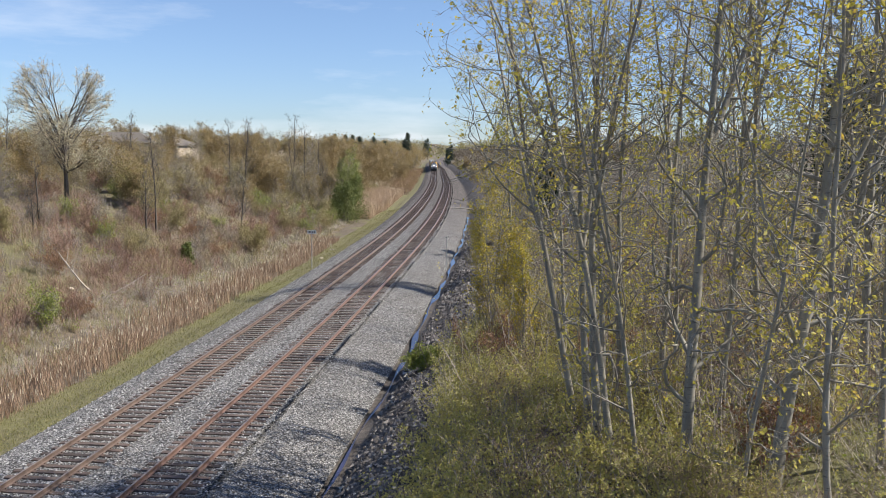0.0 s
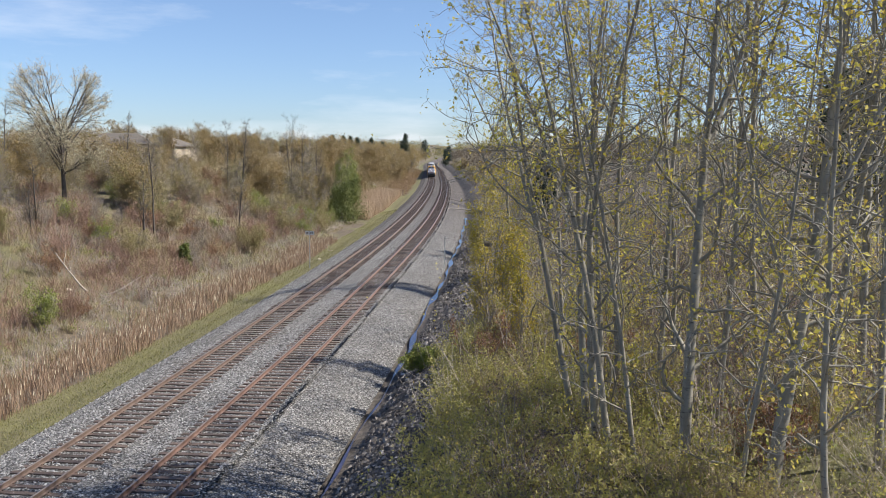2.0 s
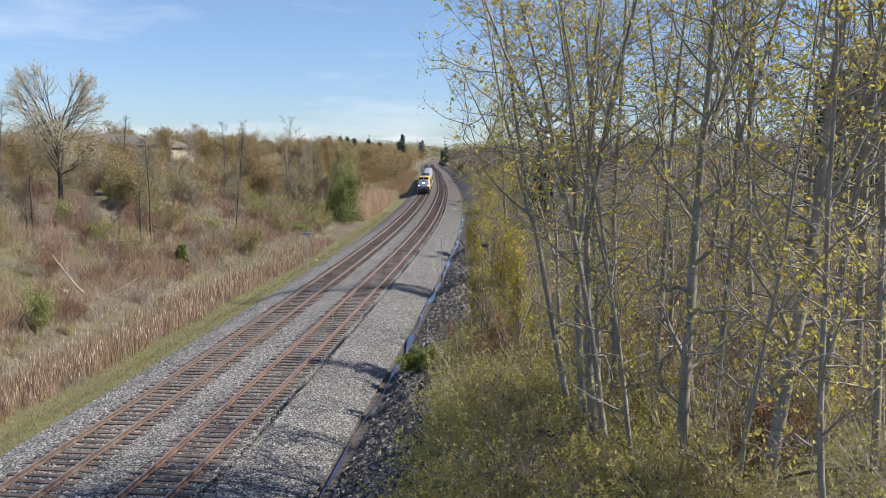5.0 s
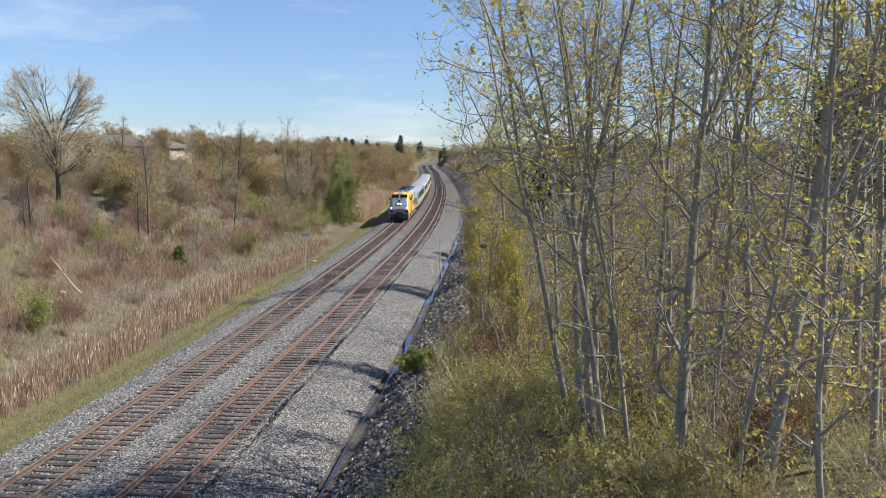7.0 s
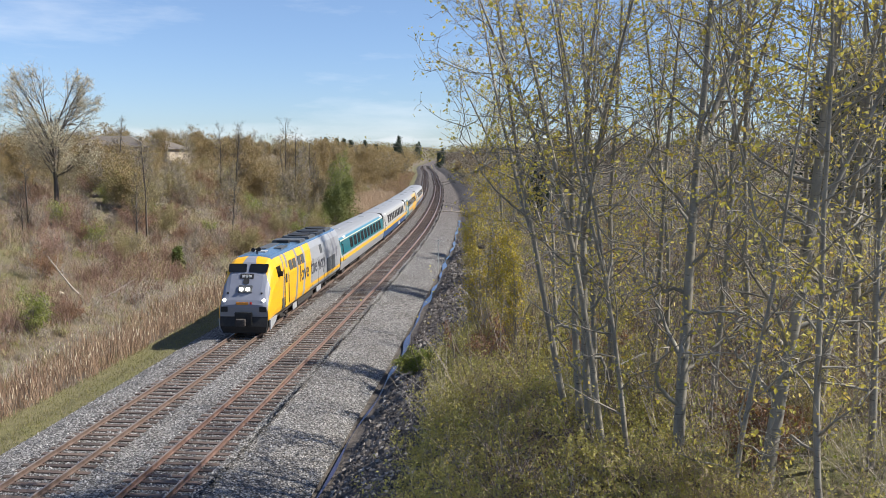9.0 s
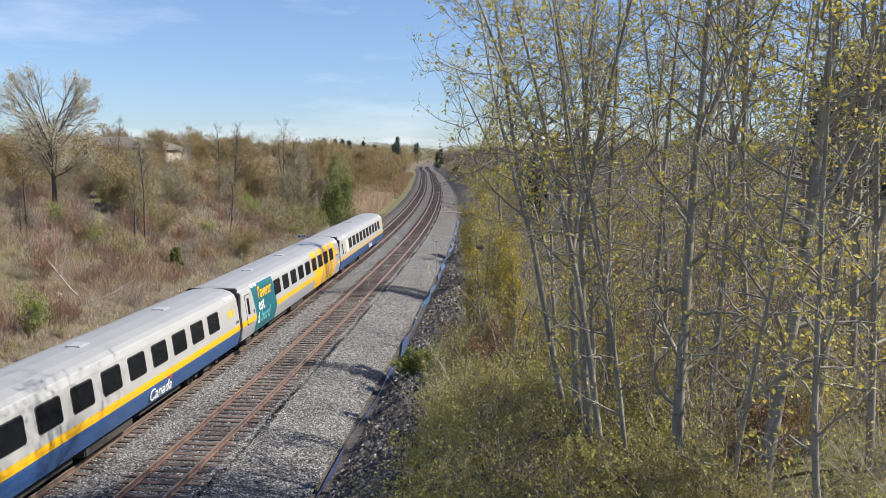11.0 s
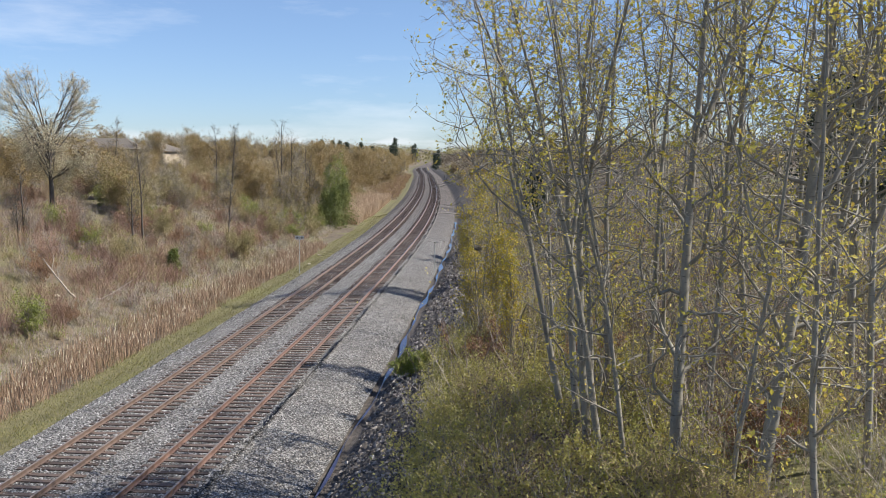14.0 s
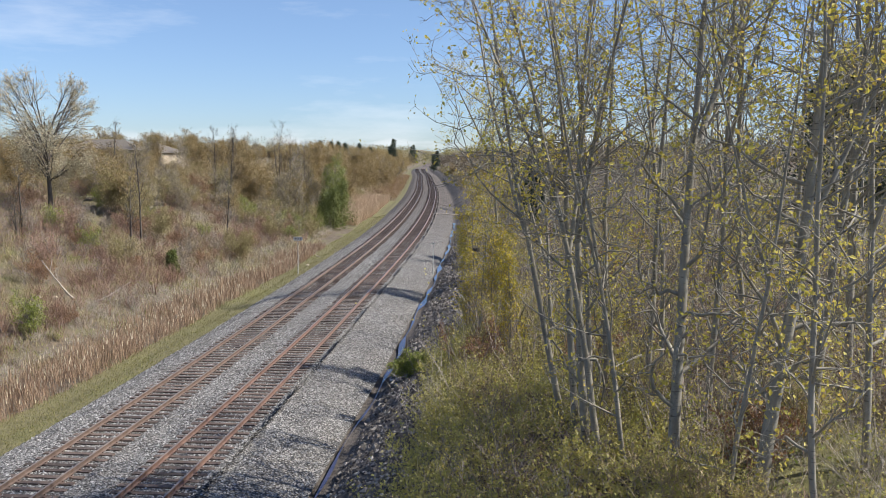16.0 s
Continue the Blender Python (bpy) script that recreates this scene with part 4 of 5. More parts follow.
# -- small golden-leaved trees beside the ditch --
for i, (px, depth, H) in enumerate(((852, 41, 8.4), (842, 42, 4.6), (893, 41, 4.6), (862, 65, 10.5), (905, 64, 8.5), (838, 67, 6.5), (905, 35, 4.6), (872, 41, 5.2), (828, 64, 5.0))):
    x, y = at_view(px, depth)
    wood, crown = grown(180 + i, H, .06, (0, 0), .03, 2, 20, .10, .18, 42, 4, 4, .10, 4, .16, .08, 6, .4, .008)
    t = plant("young_poplar", wood, crown, M["aspen_bark"], M["gold_leaf"], "young poplar with golden spring leaves beside the ditch", "tree", "poplars by the ditch")
    set_at(t, x=x, y=y)


# one tall aspen that stands off by itself and throws its shade across both tracks
x, y = at_view(888, 66)
wood, crown = grown(196, 17.0, .15, (-.05, -.16), .03, 1, 26, .3, .22, 45, 4, 4, .12, 6, .2, .06, 8, .5, .008, .5)
set_at(plant("aspen_tree", wood, crown, M["aspen_bark"], M["aspen_leaf"], "tall slender aspen standing apart beside the ditch", "tree", "aspens on the bank"), x=x, y=y)


def bird_nest(px, depth, z):
    rng = np.random.default_rng(9)
    x, y = at_view(px, depth)
    lines = []
    for k in range(90):
        a, t = rng.uniform(0, 6.28), rng.uniform(0, 1)
        rad = .10 + .08 * t + rng.normal(0, .015)
        c = np.array((math.cos(a) * rad, math.sin(a) * rad, .16 * t))
        d = np.array((-math.sin(a), math.cos(a), rng.normal(0, .3))) * rng.uniform(.06, .14)
        lines.append((np.array([c - d, c + rng.normal(0, .01, 3), c + d]), .009, .005, 4))
    v, f = tubes(lines)
    ob = tagged(new("bird_nest", sheet("bird_nest", v, [f], [M["dark_bark"]])), "dark round bird nest of twigs in a young poplar", "nest")
    ob.matrix_basis = pose(x, y, z)


bird_nest(846, 40.6, 5.75)


# -- shrubs: built once each, then set out --
def shrub(seed, H, bark, leaf, label, stems=7, limbs=6, subs=3, twigs=2, size=.07, per_tip=3, splay=.35, thin=.008, reach=.32, name="shrub", group="shrubs on the slopes"):
    wood, crown = grown(seed, H, .02, (0, 0), .07, stems, limbs, .15, reach, 38, subs, twigs, size, per_tip, .15, .06, 4, H * .16, thin, splay=splay)
    return plant(name, wood, crown, M[bark], M[leaf] if per_tip else None, label, "shrub", group, "stem_frame")


SHRUBS = {
    "red": [shrub(200 + i, 2.3, "red_twig", "rusty_leaf", "leafless red-brown dogwood shrub on the slope", 10, 6, 3, 2, .06, 1, .4, .010) for i in range(3)],
    "grey": [shrub(210 + i, 2.8, "grey_twig", "brush_leaf", "grey bare-twigged shrub just budding", 8, 7, 3, 2, .07, 2, .35, .011) for i in range(3)],
    "olive": [shrub(220 + i, 3.4, "tan_twig", "brush_leaf", "budding olive-brown shrub on the slope", 8, 7, 3, 3, .11, 5, .35, .011) for i in range(3)],
    "green": [shrub(230 + i, 2.6, "grey_twig", "green_leaf", "leafy shrub in fresh spring green", 8, 6, 3, 3, .11, 6, .4, .009) for i in range(3)],
    "rusty": [shrub(240 + i, 2.2, "red_twig", "rusty_leaf", "low shrub with rusty young leaves", 8, 6, 3, 3, .09, 4, .4, .009) for i in range(2)],
    "willow": [shrub(250 + i, 7.5, "tan_twig", "willow_leaf", "tall budding yellow-brown willow clump beside others", 5, 11, 4, 3, .22, 6, .30, .018, .28, "willow_clump", "willows along the cutting") for i in range(3)],
    "tallgrey": [shrub(260 + i, 8.0, "grey_twig", "brush_leaf", "tall bare grey-twigged tree in the thicket", 3, 14, 4, 3, .16, 3, .2, .018, .26, "thicket_tree", "thicket trees on the slope") for i in range(3)],
    "brush": [shrub(270 + i, 2.4, "tan_twig", "bank_leaf", "low twiggy shrub with small yellow-green leaves", 10, 6, 3, 3, .055, 5, .5, .007) for i in range(3)],
}
used = {}


def sow(kind, s, u, size, rng):
    v = SHRUBS[kind][int(rng.integers(len(SHRUBS[kind])))]
    if used.setdefault(v.name, 0):
        ob = again(v, s, u, rng.uniform(0, 360), size)
    else:
        ob = set_at(v, s, u, rng.uniform(0, 360), size)
    used[v.name] += 1
    return ob


def scatter(n, s0, s1, u0, u1, mix, lo, hi, seed, power=1.0):
    rng = np.random.default_rng(seed)
    names = [k for k, w in mix for _ in range(w)]
    for _ in range(n):
        kind, s, u, size = names[int(rng.integers(len(names)))], s0 + (s1 - s0) * rng.random() ** power, rng.uniform(u0, u1), rng.uniform(lo, hi)
        x, y, _ = on_line(s, u)
        # nothing tall on the open ground before the maple
        if -.51 < x / y < -.42 and 58 < y < 92 and kind in ("tallgrey", "willow", "olive"):
            continue
        sow(kind, s, u, size, rng)


# left slope, foot to crest
scatter(85, 30, 112, -26, -11.5, (("red", 5), ("grey", 3), ("olive", 2), ("green", 1), ("rusty", 2)), .6, 1.15, 1)
scatter(60, 40, 130, -40, -23, (("red", 2), ("grey", 3), ("olive", 5), ("green", 1), ("rusty", 1)), .9, 1.6, 2)
scatter(46, 62, 128, -46, -21, (("tallgrey", 4), ("willow", 3)), .5, .85, 21)
scatter(70, 60, 190, -70, -36, (("olive", 3), ("willow", 3), ("tallgrey", 2), ("green", 1)), .75, 1.1, 3)
scatter(55, 112, 200, -30, -12, (("willow", 2), ("tallgrey", 3), ("olive", 4), ("green", 2)), .7, 1.0, 4)
scatter(80, 185, 420, -30, -9.8, (("willow", 6), ("olive", 1), ("tallgrey", 1)), .8, 1.3, 5)
scatter(55, 150, 420, -90, -30, (("willow", 5), ("tallgrey", 3)), .9, 1.25, 6)
scatter(44, 98, 124, -19, -9.0, (("olive", 3), ("grey", 3), ("red", 4), ("green", 2)), .6, 1.1, 31)
scatter(16, 112, 132, -22, -10.5, (("tallgrey", 3), ("willow", 1), ("green", 3)), .6, .95, 32)
# right bank
scatter(40, 8, 60, 14, 30, (("brush", 7), ("rusty", 2), ("grey", 1)), .7, 1.2, 7)
scatter(25, 55, 150, 13.0, 30, (("grey", 4), ("red", 2), ("olive", 2), ("brush", 2), ("tallgrey", 1)), .8, 1.4, 8)
scatter(30, 190, 520, 11.5, 16, (("olive", 3), ("grey", 1)), .6, 1.1, 29)
scatter(55, 140, 430, 13.5, 40, (("willow", 3), ("tallgrey", 3), ("olive", 2)), .55, 1.0, 9)


def thicket(name, n, s0, s1, u0, u1, lo, hi, twig, leaf, leaf_n, leaf_size, seed, label, splay=.45, wide=.018, mask=None, twigs=60, power=1.0):
    """Close undergrowth: fans of bent twigs with side shoots, and small leaves on them."""
    rng = np.random.default_rng(seed)
    S, U = s0 + (s1 - s0) * rng.random(n) ** power, rng.uniform(u0, u1, n)
    if mask is not None:
        f = np.sin(S * .21 + 1.7 * np.sin(U * .23 + mask)) * np.cos(U * .29 + S * .11 + mask) + rng.normal(0, .35, n)
        S, U = S[f > 0], U[f > 0]
        n = len(S)
    x, y, _ = on_line(S, U)
    H = rng.uniform(lo, hi, (n, 1, 1))
    foot = np.stack([x, y, lie(S, U) - .05], -1)[:, None] + rng.normal(0, 1, (n, twigs, 3)) * (.16, .16, 0) * H
    d = rng.normal(0, splay, (n, twigs, 3))
    d[..., 2] = 1
    d /= np.linalg.norm(d, axis=2)[..., None]
    k = twigs // 3
    L = H * rng.uniform(.6, 1.05, (n, twigs, 1))
    # two thirds are side shoots that start part way up a main stem
    host = rng.integers(0, k, (n, twigs - k))
    along = rng.uniform(.3, .9, (n, twigs - k, 1))
    rows = np.arange(n)[:, None]
    foot[:, k:] = foot[rows, host] + d[rows, host] * L[rows, host] * along
    L[:, k:] *= .38
    d[:, k:] += rng.normal(0, .45, (n, twigs - k, 3))
    d[:, k:] /= np.linalg.norm(d[:, k:], axis=2)[..., None]
    p = foot.reshape(-1, 3)
    tip = (foot + d * L).reshape(-1, 3)
    mid = p * .5 + tip * .5 + rng.normal(0, .05, p.shape) * L.reshape(-1, 1)
    a = rng.uniform(0, 6.28, len(p))
    w = np.where(np.arange(len(p)) % twigs < k, wide, wide * .6)[:, None]
    e = np.stack([np.cos(a), np.sin(a), np.zeros(len(p))], -1) * w * .5
    v = np.stack([p - e, p + e, mid + e * .8, tip, mid - e * .8], 1).reshape(-1, 3)
    one = np.arange(len(p))[:, None] * 5
    tagged(new(name, sheet(name, v, [one + (0, 1, 2, 4), one + (4, 2, 3)], [M[twig]])), label, "undergrowth", kind="stuff")
    if leaf_n:
        c = rng.integers(0, twigs, (n, leaf_n))
        q = rng.uniform(.45, 1.0, (n, leaf_n, 1))
        spots = (foot[rows, c] + d[rows, c] * L[rows, c] * q + rng.normal(0, .04, (n, leaf_n, 3))).reshape(-1, 3)
        v, f = leaves(rng, spots, leaf_size)
        tagged(new(name + "_leaves", sheet(name + "_leaves", v, [f], [M[leaf]])), label + ", its young leaves", "undergrowth", kind="stuff")


thicket("dogwood_thicket", 1900, 28, 130, -40, -10.5, .8, 2.0, "red_twig", "rusty_leaf", 12, .09, 401, "red-brown bare dogwood stems covering the slope", wide=.022, mask=0.0)
thicket("grey_thicket", 1600, 28, 140, -46, -10.5, .8, 2.3, "grey_twig", "brush_leaf", 24, .10, 402, "grey-brown budding undergrowth covering the slope", wide=.022, mask=2.0)
thicket("straw_thicket", 1300, 28, 140, -46, -9.5, .6, 1.7, "tan_twig", "brush_leaf", 26, .10, 403, "tan twigs and olive buds covering the slope", wide=.022, mask=4.2)
thicket("green_thicket", 700, 28, 130, -44, -9.5, .5, 1.3, "tan_twig", "green_leaf", 50, .09, 404, "low green undergrowth in patches on the slope", mask=5.3)
thicket("crest_thicket", 1300, 100, 260, -80, -11, 1.5, 4.0, "tan_twig", "willow_leaf", 60, .16, 405, "tangled willow scrub on the crest", wide=.03)
thicket("bank_thicket", 2300, 3, 62, 13.2, 42, .6, 2.2, "grey_twig", "bank_leaf", 50, .085, 406, "tangled twigs with small yellow-green leaves under the aspens", splay=1.0, wide=.012, power=1.2, twigs=30)
thicket("bank_red_thicket", 1900, 2, 75, 14.5, 36, .8, 2.6, "red_twig", "bare_scrub", 40, .10, 407, "rusty brown undergrowth beneath the aspens", splay=.9, wide=.013, mask=1.0, twigs=39)
thicket("bank_straw_thicket", 800, 6, 80, 13.2, 38, .8, 2.8, "dead_wood", "green_leaf", 26, .09, 408, "pale dead stems and green shoots beneath the aspens", splay=.95, wide=.010, mask=3.0, twigs=30)
thicket("bank_leafy_thicket", 900, 6, 34, 12.0, 20, .5, 1.8, "grey_twig", "bank_leaf", 130, .10, 412, "leafy yellow-green bushes at the foot of the aspens", splay=1.0, wide=.011, twigs=30)
thicket("bank_saplings", 170, 12, 62, 13.5, 38, 2.2, 5.0, "grey_twig", "aspen_leaf", 60, .11, 413, "crooked grey saplings with yellow-green leaves among the aspens", splay=.32, wide=.028)
thicket("dead_bank_twigs", 260, 8, 60, 12, 38, 1.2, 3.2, "dead_wood", "aspen_leaf", 8, .07, 414, "pale bare crooked twigs among the aspens", splay=.9, wide=.016)
thicket("far_bank_thicket", 1500, 55, 260, 12.0, 46, 1.0, 3.6, "grey_twig", "bare_scrub", 40, .12, 409, "grey-brown scrub along the far bank", wide=.022)

thicket("far_verge_brush", 900, 196, 430, -13, -5.6, .7, 2.4, "red_twig", "willow_leaf", 40, .14, 415, "rust-brown brush close beside the far track", splay=.5, wide=.03, twigs=39)
thicket("foot_thicket", 900, 26, 125, -13, -9.2, .3, 1.0, "dead_wood", "green_leaf", 14, .07, 410, "dead stalks and green shoots at the foot of the slope", splay=.7, wide=.014)
thicket("foot_brush", 500, 26, 125, -16, -12.2, .7, 1.7, "red_twig", "brush_leaf", 16, .09, 411, "red-brown brush at the foot of the slope", splay=.55, wide=.018)

# -- the lone maple and bare trees on the crest --
def maple(seed, H, wide, foot):
    """A round crown: a short bole, ascending limbs, then boughs and fine twigs that fill an egg-shaped space."""
    rng = np.random.default_rng(seed)
    trunk = bough(rng, (0, 0, -.2), (.03, 0, 1), H * .62, 9, .025, 0)
    lines, fine, spots = [(trunk, .27, .06, 9)], [], []
    mid, half = np.array((0, 0, foot + (H - foot) * .48)), np.array((wide, wide, (H - foot) * .52))
    for k in range(30):
        a = k * 2.4 + rng.normal(0, .2)
        lift = math.asin(-.5 + 1.48 * ((k * 7 % 30) + rng.random()) / 30)
        end = mid + half * np.array((math.cos(a) * math.cos(lift), math.sin(a) * math.cos(lift), math.sin(lift))) * rng.uniform(.8, .97)
        p0 = trunk[min(8, max(3, int(3 + 5 * (lift + .52) / 1.9)))]
        f = np.linspace(0, 1, 9)[:, None]
        limb = p0 * (1 - f) + end * f + np.array((0, 0, 1.0)) * (f * (1 - f)) * (-1.2 if lift < .5 else .2) + np.cumsum(rng.normal(0, .09, (9, 3)), axis=0) * f
        lines.append((limb, .085, .014, 6))
        for m in range(14):
            w = rng.uniform(1.8, 7.9)
            i = int(w)
            q = limb[i] + (limb[i + 1] - limb[i]) * (w - i)
            out = (q - mid) / half
            d = out / (np.linalg.norm(out) + .1) + rng.normal(0, .45, 3) + (0, 0, .35)
            L = max(.7, (1.02 - np.linalg.norm(out)) * wide * rng.uniform(.7, 1.0))
            sb = bough(rng, q, d, L, 5, .14, .05)
            lines.append((sb, .028, .010, 4))
            for g in range(8):
                c = rng.integers(1, 6)
                tw = bough(rng, sb[c], away(rng, sb[c] - sb[c - 1], rng.uniform(15, 55), rng.uniform(0, 6.28)), rng.uniform(.4, 1.0), 3, .15, .06)
                fine.append((tw, .015, .007, 3))
                for h in rng.integers(1, 4, 5):
                    spots.append(tw[h] + rng.normal(0, .08, 3))
    V, Q = tubes(lines)
    v, f = leaves(rng, np.array(spots), .12)
    return (V, [Q]), (v, [f]), tubes(fine)


wood, crown, fine = maple(300, 14.6, 5.2, 3.2)
x, y = at_view(92, 87)
lone_maple = set_at(plant("maple_tree", wood, crown, M["dark_bark"], M["pale_leaf"], "round-crowned maple with dark trunk just coming into leaf", "tree"), x=x, y=y)
part("twig_crown", sheet("twig_crown", fine[0], [fine[1]], [M["tan_twig"]], smooth=True), None, lone_maple, "fine tan budding twigs")
for i, (px, depth, H, leaf) in enumerate(((250, 82, 9.5, 0), (410, 125, 11.5, 0), (385, 128, 10.5, 0), (497, 140, 13.5, 0), (515, 138, 12, 0), (545, 140, 11, 0), (-12, 95, 9, 3), (205, 105, 9, 2), (402, 95, 6.5, 0), (40, 70, 6, 0), (232, 78, 6.0, 2))):
    x, y = at_view(px, depth)
    wood, crown = grown(310 + i, H, .11, (0, 0), .03, 1 + (i % 2), 15, .25, .27, 34, 4, 4, .10, max(leaf, 1), .10, .08, 6, .6, .012)
    set_at(plant("bare_tree", wood, crown, M["dark_bark"], M["pale_leaf" if i in (8, 11) else "willow_leaf"], "bare slender deciduous tree on the slope", "tree", "bare trees on the slope"), x=x, y=y)


# -- conifers --
def conifer(seed, H, width, leaf, label, n=2600, spray=.28, name="cedar_tree", bare=.02, loose=.42):
    rng = np.random.default_rng(seed)
    lines = [(bough(rng, (0, 0, -.1), (0, 0, 1), H, 8, .01, 0), H * .014, .01, 7)]
    spots = []
    for j in range(int(H * 9)):
        t = bare + (1 - bare) * (j + rng.random()) / (H * 9)
        L = width * (1 - t) ** .8 * rng.uniform(.45, 1.25) + .1
        d = (math.cos(j * 2.4), math.sin(j * 2.4), rng.uniform(-.1, .35))
        b = bough(rng, (0, 0, H * t), d, L, 4, .1, .02)
        lines.append((b, .015, .005, 3))
        for _ in range(max(4, int(n / (H * 9)))):
            q = rng.uniform(.6, 4)
            i = min(int(q), 3)
            spots.append(b[i] + (b[i + 1] - b[i]) * (q - i) + rng.normal(0, loose * min(1.0, H / 7), 3))
    V, Q = tubes(lines)
    v, f = leaves(rng, np.array(spots), spray, .3, .5)
    return plant(name, (V, [Q]), (v, [f]), M["dark_bark"], leaf, label, "tree", "conifers")


for i, (px, depth, H, w) in enumerate(((592, 129, 6.0, 2.4), (607, 134, 7.0, 2.8), (578, 131, 4.8, 2.4), (566, 128, 3.0, 2.0), (303, 72, 1.9, .45))):
    x, y = at_view(px, depth)
    set_at(conifer(350 + i, H, w, M["cedar"], "dense dark green cedar on the slope", 3000), x=x, y=y)
for i, (px, depth, H, w) in enumerate(((700, 430, 17.5, 3.8), (694, 440, 14, 3.4), (735, 820, 20, 8.5), (731, 830, 18, 7.0), (770, 520, 10.5, 3.0), (776, 560, 11, 3.4), (590, 480, 11.2, 4.6), (603, 500, 11.6, 5), (615, 490, 10.8, 4.6), (640, 500, 11.2, 5), (571, 460, 11, 4.6), (660, 520, 11, 5), (944, 90, 8, 2.6), (1505, 62, 12.5, 3.6), (1560, 58, 12.5, 3.6), (1450, 70, 11, 3.4))):
    x, y = at_view(px, depth)
    set_at(conifer(370 + i, H, w, M["pine"], "dark pine standing above the far woods", 2200, .6, "pine_tree", .15), x=x, y=y)

# the light green trees in front of the willows
for i, (px, depth, H) in enumerate(((583, 134, 10.5), (606, 140, 9.0))):
    x, y = at_view(px, depth)
    wood, crown = grown(390 + i, H, .08, (0, 0), .03, 3, 18, .15, .24, 36, 4, 4, .17, 6, .12, .07, 6, .5, .012)
    set_at(plant("green_tree", wood, crown, M["grey_twig"], M["green_leaf"], "small tree in fresh light green leaf", "tree", "green trees on the slope"), x=x, y=y)

# -- far woods on both sides --
def far_woods(name, n, s0, s1, u0, u1, lo, hi, seed, leaf, k=90, size=.8):
    rng = np.random.default_rng(seed)
    spots = []
    for _ in range(n):
        s, u, h = rng.uniform(s0, s1), rng.uniform(u0, u1), rng.uniform(lo, hi)
        x, y, z = spot(s, u)
        p = rng.normal(0, 1, (k, 3))
        p /= np.linalg.norm(p, axis=1)[:, None]
        p *= rng.uniform(.55, 1, (k, 1)) * (h * .38, h * .38, h * .5)
        spots.append(p + (x, y, z + h * .5))
    v, f = leaves(rng, np.concatenate(spots), size, 0, .7)
    return tagged(new(name, sheet(name, v, [f], [leaf])), "distant mixed woods in early spring leaf", "woods", kind="stuff")


far_woods("far_woods_left", 340, 330, 950, -75, -8, 7, 13, 6, M["willow_leaf"], 160, .55)
far_woods("horizon_woods", 420, 960, 1350, -420, 330, 9, 15, 10, M["brush_leaf"], 90, 1.2)
far_woods("far_woods_right", 300, 230, 950, 13, 70, 4, 9, 7, M["bare_scrub"], 160, .5)
far_woods("crest_woods", 200, 90, 420, -150, -80, 5, 8.5, 8, M["brush_leaf"], 420, .32)
far_woods("bank_woods", 240, 70, 420, 36, 120, 6, 10, 9, M["bare_scrub"], 360, .32)


# ---- cattails, grass, undergrowth ----
def blades(name, n, s0, s1, u0, u1, lo, hi, wide, mat, seed, label, category, lean=.18, power=1.4, clump=0.0, ragged=0.0):
    rng = np.random.default_rng(seed)
    S, U = s0 + (s1 - s0) * rng.random(n) ** power, rng.uniform(u0, u1, n)
    if clump:
        keep = np.sin(S * .9 + 2 * np.sin(U * 1.1)) * np.cos(U * 1.3 + S * .37) > rng.uniform(-1, 1, n) * clump
        S, U = S[keep], U[keep]
        n = len(S)
    x, y, _ = on_line(S, U)
    p = np.stack([x, y, lie(S, U) - .03], -1)
    h = rng.uniform(lo, hi, (n, 1)) * (1 + ragged * (np.sin(S * .8 + 2 * np.sin(U * .9)) * np.cos(U * 1.9 + S * .43))[:, None])
    tip = p + np.concatenate([rng.normal(0, lean, (n, 2)) * h, h], 1)
    midp = p * .45 + tip * .55 + np.concatenate([rng.normal(0, .03, (n, 2)), np.zeros((n, 1))], 1) * h
    a = rng.uniform(0, 6.28, n)
    e = np.stack([np.cos(a), np.sin(a), np.zeros(n)], -1) * wide * .5
    v = np.stack([p - e, p + e, midp + e * .8, tip, midp - e * .8], 1).reshape(-1, 3)
    f = np.arange(n)[:, None] * 5
    ob = tagged(new(name, sheet(name, v, [f + (0, 1, 2, 4), f + (4, 2, 3)], [mat])), label, category, kind="stuff")
    return ob, tip


_, tips = blades("cattails", 32000, 14, 96, -9.7, -6.3, .35, 1.25, .026, M["reed"], 11, "dense dry buff-brown cattails in the wet ditch", "reeds", .22, 1.3, 1.6, .35)
rng = np.random.default_rng(12)
pick = tips[rng.random(len(tips)) < .045]
lines = [(np.array([p - (0, 0, .16), p - (0, 0, .04), p + (0, 0, .06)]), .024, .014, 5) for p in pick[:1400]]
V, Q = tubes(lines)
tagged(new("cattail_heads", sheet("cattail_heads", V, [Q], [M["fluff"]])), "pale burst fluffy cattail seed heads", "reeds", kind="stuff")
blades("golden_reeds", 30000, 126, 200, -12.5, -6.6, 1.2, 2.4, .04, M["gold_reed"], 13, "tall golden reed bed beside the track", "reeds", .16, 1.0)
blades("verge_grass", 46000, 10, 150, -6.5, -3.3, .05, .18, .018, M["grass"], 14, "short green grass on the verge", "grass", .4, 1.5)
blades("slope_grass", 60000, 25, 130, -24, -8.6, .12, .5, .022, M["dry_grass"], 15, "dry straw-coloured grass on the slope", "grass", .45, 1.2, 1.0)
blades("slope_green_grass", 26000, 25, 120, -22, -8.6, .10, .35, .022, M["grass"], 16, "patches of green grass on the slope", "grass", .4, 1.2, .6)
blades("bank_grass", 7000, 12, 110, 12.6, 24, .10, .45, .018, M["dry_grass"], 17, "dry grass and stems under the aspens", "grass", .5, 1.4, 1.0)
